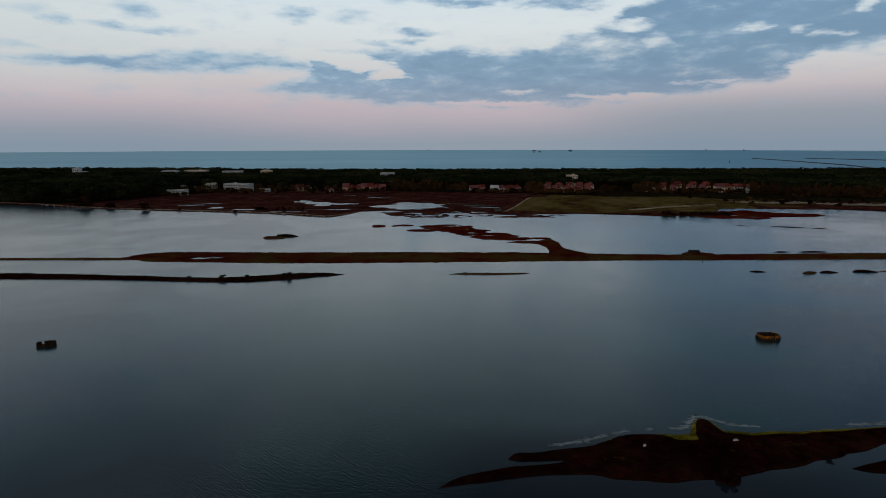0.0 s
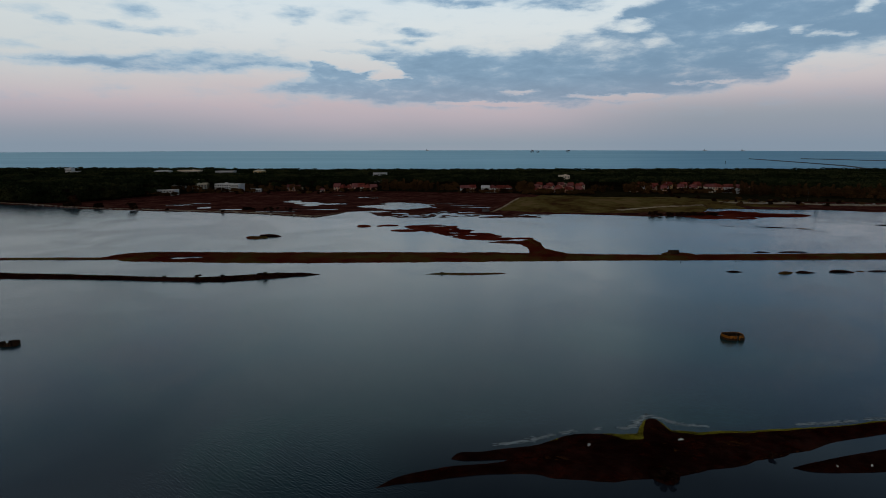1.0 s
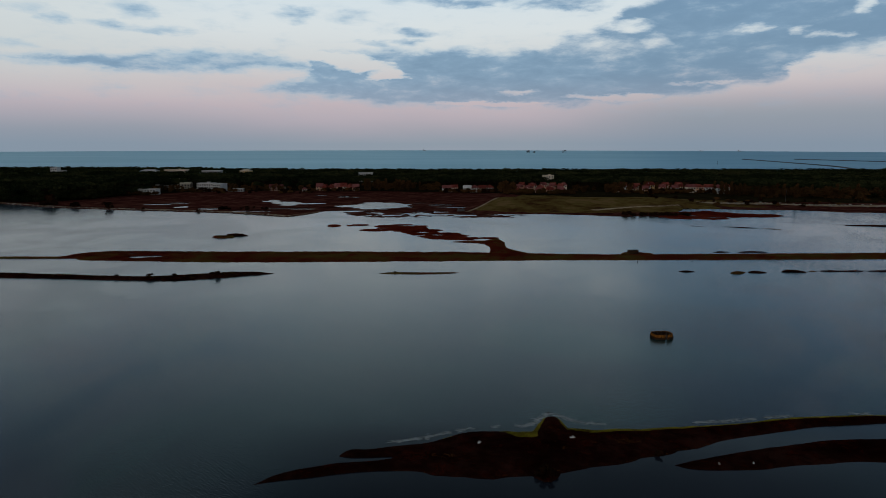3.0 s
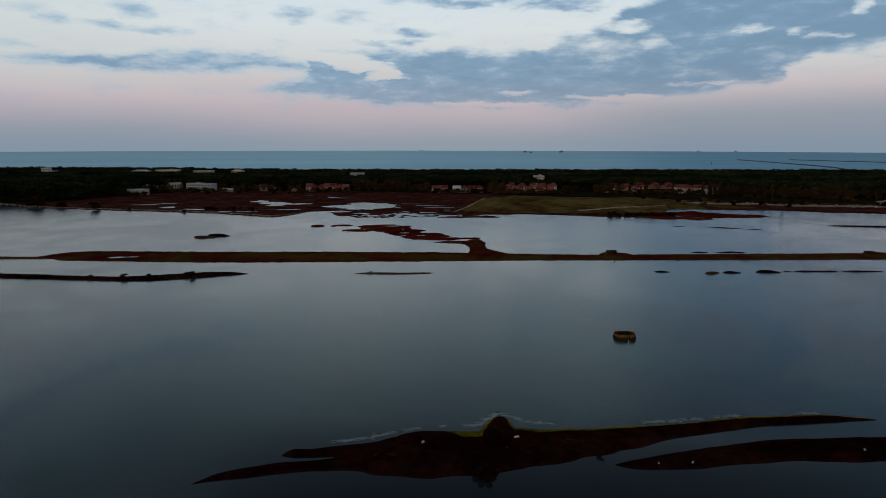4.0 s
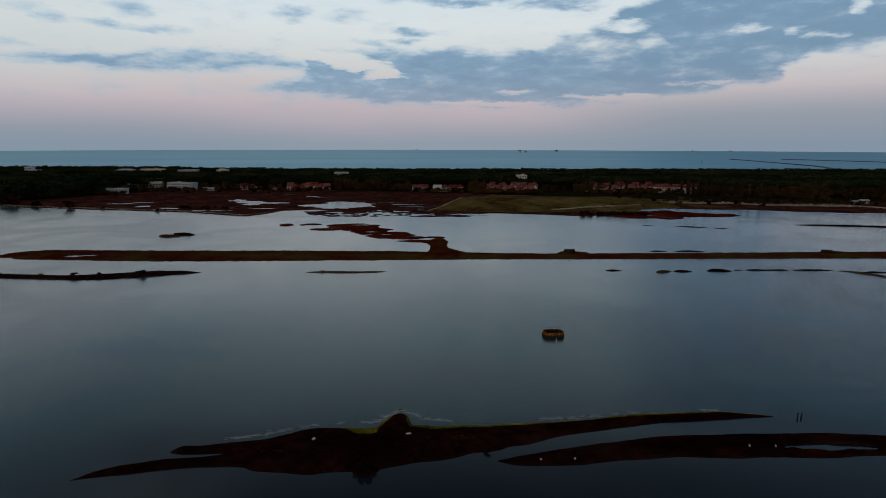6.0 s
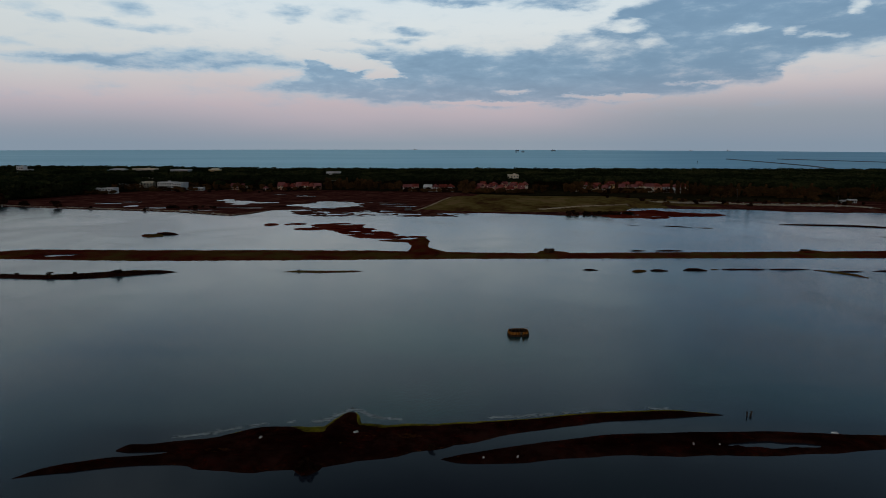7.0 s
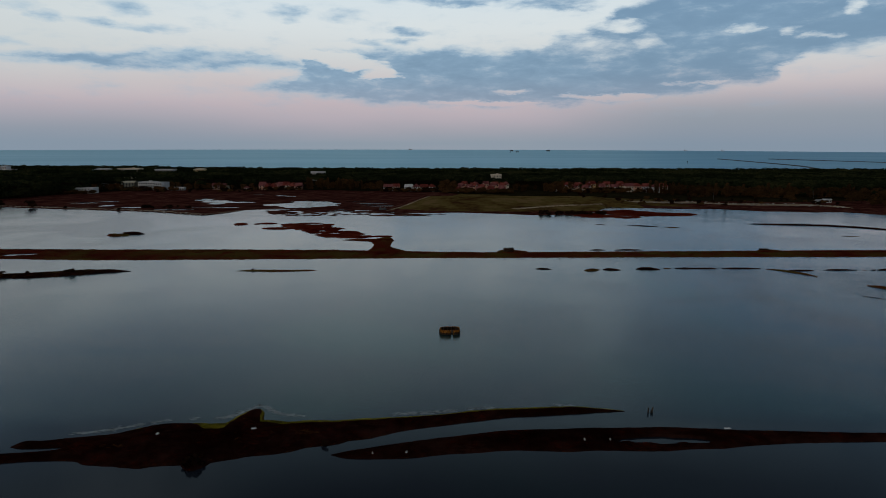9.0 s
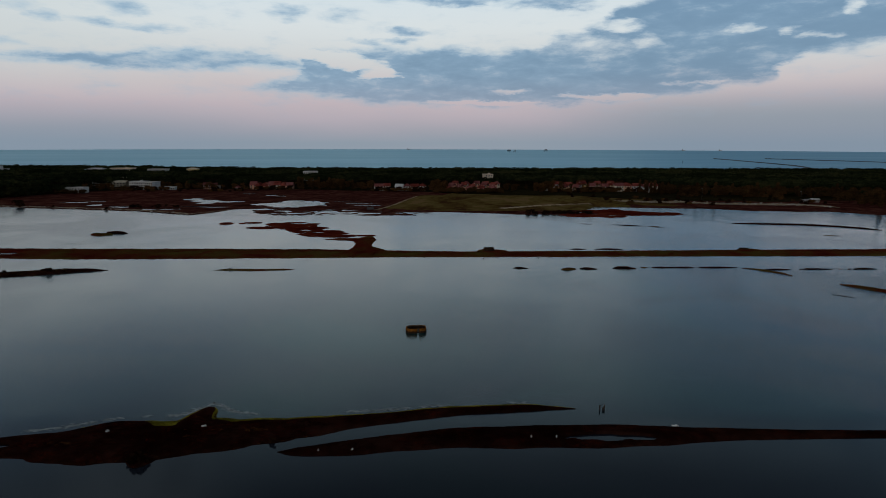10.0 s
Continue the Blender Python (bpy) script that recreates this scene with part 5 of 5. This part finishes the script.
def hide(label, x, y, turn, a, b, tall, mat, openings, ragged=0.06, skirt=0.45):
    """A rounded open pen of reed screens on stakes; openings: angles in degrees at which the ring is broken."""
    rng = np.random.default_rng(int(abs(x * 10)))
    ob = thing("hunting_hide", label, "hunting hide", (x, y, 0), turn, "reed hides in the lagoon")
    cuts = sorted(openings)
    for k, (at, wide) in enumerate(cuts):
        nxt, nwide = cuts[(k + 1) % len(cuts)]
        span = (at + wide / 2, nxt - nwide / 2 + (360 if k == len(cuts) - 1 else 0))
        sc = part("reed_screen", reed_screen(rng, hide_ring(a, b, span), -0.4, tall, 0.14, ragged), mat, ob)
        if skirt:
            # dark lower half of the screen, darkened also for its reflection at the waterline
            part("brush_skirt", reed_screen(rng, hide_ring(a + 0.16, b + 0.16, span), -0.4, tall * skirt, 0.15, 0.2), REED_DARK, sc, "dark brush foot, also standing in for the screen's reflection")
        # dark inner ring added so that the pen's inside looks shaded
        part("brush_lining", reed_screen(rng, hide_ring(a - 0.24, b - 0.24, span), -0.4, tall * 0.96, 0.13, 0.12), REED_DARK, sc, "dark inner screen put in to make the inside look shaded")
        for px, py in hide_ring(a - 0.4, b - 0.4, span)[::6]:
            part("post", box((0.16, 0.16, tall + 0.35), (float(px), float(py), (tall - 0.45) / 2), bevel=0.02), TIMBER, ob)
    deck = bmesh.new()
    for k in range(int(2 * b * 0.8 / 0.3)):
        add_box(deck, (a * 1.5, 0.26, 0.06), (0, -b * 0.8 + 0.15 + k * 0.3, 0.25))
    part("deck", deck, TIMBER, ob)
    return ob


hide("rounded open hunting hide of ochre reed screens standing in water", 93.2, 151.0, 4, 2.6, 1.8, 1.2, REED, ((-84, 11),), skirt=0.5)
hide("dark brush hide standing on the dyke's edge", 124.0, 273.0, 5, 2.3, 1.7, 1.9, REED_DARK, ((90, 3),), 0.12, skirt=0)
hide("low dark brush hide on the dyke's far edge", 248.5, 276.0, 0, 2.2, 1.3, 1.1, REED_DARK, ((90, 3),), 0.12, skirt=0)
hide("dark half-open hunting hide of brush standing in water", -96.8, 145.8, 14, 2.05, 1.3, 0.95, REED_DARK, ((118, 34),), 0.22, skirt=0)


# small dark tufts strewn on the water in place of floating birds
def reed_stubble():
    rng = np.random.default_rng(77)
    P = np.stack([94 + rng.normal(size=160) * 6.5, 152.5 + rng.normal(size=160) * 4.6, np.zeros(160)], -1)
    P = P[(np.abs(P[:, 0] - 93.2) > 2.8) | (np.abs(P[:, 1] - 151) > 2.6)]
    ob = new("reed_stubble", tuft_mesh("reed_stubble", P, rng.uniform(0.08, 0.17, len(P)), REED_DARK, 6, 78))
    tagged(ob, "scattered dark specks on the water standing in for birds round the hide", "reeds", kind="stuff")


reed_stubble()


def stake(x, y, tall, girth, lean, group):
    ob = thing("stake", "dark weathered wooden stake standing in water", "stake", (x, y, 0), 0, group)
    bm = bmesh.new()
    bmesh.ops.create_cone(bm, cap_ends=True, segments=8, radius1=girth, radius2=girth * 0.7, depth=tall + 0.8, matrix=Matrix.Rotation(lean, 4, "Y") @ Matrix.Translation((0, 0, (tall - 0.8) / 2)))
    part("pole", bm, TIMBER, ob)
    part("cap", box((girth * 1.7, girth * 1.7, 0.1), (math.sin(lean) * tall, 0, tall), bevel=0.02), TIMBER, ob)


for x, y, tall, girth, lean in ((130.5, 102.0, 0.85, 0.17, -0.05), (131.4, 102.3, 0.8, 0.18, 0.06), (131.0, 101.8, 0.5, 0.2, 0.1)):
    stake(x, y, tall, girth, lean, "stakes off the island's point")
stake(54.7, 105.2, 0.35, 0.16, 0.1, "")
for x, y in ((145, 256), (180, 257), (252, 261), (278, 260), (120, 254)):
    stake(x, y, 0.3, 0.28, 0.05, "stakes along the dyke")


def drift(x, y, z, length, turn):
    rng = np.random.default_rng(int(x * 10))
    ob = thing("driftwood", "bleached pale driftwood lying on saltmarsh scrub", "driftwood", (x, y, z), turn, "pale drift on the marsh")
    bm = bmesh.new()
    bmesh.ops.create_cone(bm, cap_ends=True, segments=7, radius1=0.13, radius2=0.07, depth=length, matrix=Matrix.Rotation(radians(84), 4, "Y"))
    part("log", bm, PALE, ob)
    bm = bmesh.new()
    bmesh.ops.create_cone(bm, cap_ends=True, segments=6, radius1=0.09, radius2=0.04, depth=length * 0.5, matrix=Matrix.Translation((length * 0.15, 0.2, 0.12)) @ Matrix.Rotation(radians(62), 4, "X") @ Matrix.Rotation(0.5, 4, "Y"))
    part("branch", bm, PALE, ob)


for x, y, z, length, turn in ((40.7, 92.4, 0.84, 0.6, 30), (57.0, 94.2, 0.86, 0.9, -8), (142.0, 94.0, 0.66, 1.2, -25), (115.3, 90.3, 0.58, 0.24, 10), (119.7, 90.2, 0.58, 0.18, 0), (79.0, 86.2, 0.42, 0.3, 10), (84.6, 86.4, 0.46, 0.26, -20)):
    drift(x, y, z, length, turn)


# ---- shore fittings ----
def pole(x, y, tall):
    z = ground_at(x, y)
    ob = thing("street_lamp", "thin grey lamp post beside the yard", "street lamp", (x, y, z), 20, "lamp posts by the yard")
    bm = bmesh.new()
    bmesh.ops.create_cone(bm, cap_ends=True, segments=8, radius1=0.12, radius2=0.06, depth=tall, matrix=Matrix.Translation((0, 0, tall / 2)))
    part("pole", bm, STEEL, ob)
    part("arm", box((1.6, 0.09, 0.09), (-0.7, 0, tall - 0.1)), GREY, ob)
    part("lamp_head", box((0.7, 0.3, 0.16), (-1.5, 0, tall - 0.12), bevel=0.04), GREY, ob)


pole(414, 501, 9.5)
pole(337, 521, 10.5)


def sluice(x, y):
    ob = thing("sluice", "dark concrete sluice with railings on the bank", "sluice", (x, y, 0.3), 8)
    bm = box((5.5, 2.2, 1.5), (0, 0, 0.4), bevel=0.06)
    add_box(bm, (0.7, 2.6, 2.4), (-1.8, 0, 0.9), bevel=0.05)
    add_box(bm, (0.7, 2.6, 2.4), (1.6, 0, 0.9), bevel=0.05)
    part("wall", bm, STONE, ob)
    part("gate", box((2.4, 0.15, 1.8), (-0.1, -1.2, 0.7), bevel=0.02), STEEL, ob)
    rail = box((5.4, 0.06, 0.06), (0, 1.0, 2.1))
    for k in range(6):
        add_box(rail, (0.06, 0.06, 1.1), (-2.6 + k * 1.04, 1.0, 1.6))
    part("railing", rail, STEEL, ob)


sluice(48, 452)


RUBBLE = material("grey_beige_rubble", [(0.14, 0.12, 0.10), (0.24, 0.21, 0.18), (0.34, 0.31, 0.28)], 0.3, 0.9, 0.3)


def scatter_stones(name, label, count, x0, x1, d0, d1, s0, s1, seed):
    """Stones strewn along the shore, d0 to d1 metres behind the waterline."""
    rng = np.random.default_rng(seed)
    x = rng.uniform(x0, x1, count)
    y = shore_y(x) + rng.uniform(d0, d1, count)
    s = rng.uniform(s0, s1, count) * np.where(rng.uniform(size=count) > 0.9, 1.4, 1.0)
    P = np.array([(a, b, ground_at(a, b) + c * 0.3) for a, b, c in zip(x, y, s)])
    tagged(new(name, stones_mesh(name, P, s, RUBBLE, seed)), label, "stones", kind="stuff")


scatter_stones("rubble", "pale rubble heaps scattered along the sandy yard", 230, 268, 418, 36, 56, 0.2, 0.75, 19)
scatter_stones("shore_stones", "pale stones scattered along the lagoon bank track", 210, -345, -78, 3.5, 7.5, 0.2, 0.6, 29)


# ---- out at sea ----
def breakwaters():
    bank("breakwater", "long dark stone breakwater running out to sea", "breakwater", [[(862, 1150, 3.5), (880, 1225, 3.5), (940, 1390, 3.5), (1000, 1720, 3.5), (1045, 2015, 3)]], 2.0, 6.0, 8, 210, 0.4, ground=STONE, group="harbour breakwaters")
    bank("breakwater", "distant dark stone breakwater at the harbour", "breakwater", [[(1430, 1380, 3.5), (1350, 1665, 3.5), (1290, 1840, 3.5), (1222, 2020, 3)]], 2.0, 6.0, 8, 215, 0.4, ground=STONE, group="harbour breakwaters")


breakwaters()


def rig(x, y, w, tall):
    ob = thing("gas_platform", "distant offshore platform on legs", "offshore platform", (x, y, 0), 15, "offshore platforms")
    for sx in (-1, 1):
        for sy in (-1, 1):
            bm = bmesh.new()
            bmesh.ops.create_cone(bm, cap_ends=True, segments=8, radius1=0.9, radius2=0.7, depth=tall * 0.6 + 3, matrix=Matrix.Translation((sx * w * 0.35, sy * w * 0.3, tall * 0.3 - 1.5)))
            part("leg", bm, STEEL, ob)
    part("deck", box((w, w * 0.8, tall * 0.18), (0, 0, tall * 0.6), bevel=0.2), STEEL, ob)
    part("cabin", box((w * 0.4, w * 0.5, tall * 0.2), (w * 0.2, 0, tall * 0.78), bevel=0.2), STEEL, ob)
    part("mast", box((1.0, 1.0, tall * 0.45), (-w * 0.3, 0, tall * 0.85)), STEEL, ob)


rig(520, 3432, 17, 17)
rig(553, 3426, 14, 11)
rig(765, 3620, 22, 16)


def ship(x, y, length):
    ob = thing("ship", "small ship far out on the horizon", "ship", (x, y, 0), 4, "ships on the horizon")
    bm = box((length, 7, 5), (0, 0, 1.5))
    for v in bm.verts:
        if v.co.z < 0:
            v.co.x *= 0.85
    part("hull", bm, GREY, ob)
    part("bridge", box((length * 0.18, 6, 7), (-length * 0.35, 0, 7), bevel=0.2), GREY, ob)


ship(-112, 4650, 24)
ship(1868, 4250, 24)
ship(2110, 4200, 22)


def channel_marker(x, y):
    ob = thing("channel_marker", "dark channel marker standing off the beach", "channel marker", (x, y, 0))
    bm = bmesh.new()
    bmesh.ops.create_cone(bm, cap_ends=True, segments=8, radius1=0.5, radius2=0.35, depth=7, matrix=Matrix.Translation((0, 0, 2.5)))
    part("pole", bm, STEEL, ob)
    part("topmark", box((1.5, 1.5, 1.6), (0, 0, 6.4), 45, 0.2), STEEL, ob)


channel_marker(739, 1535)
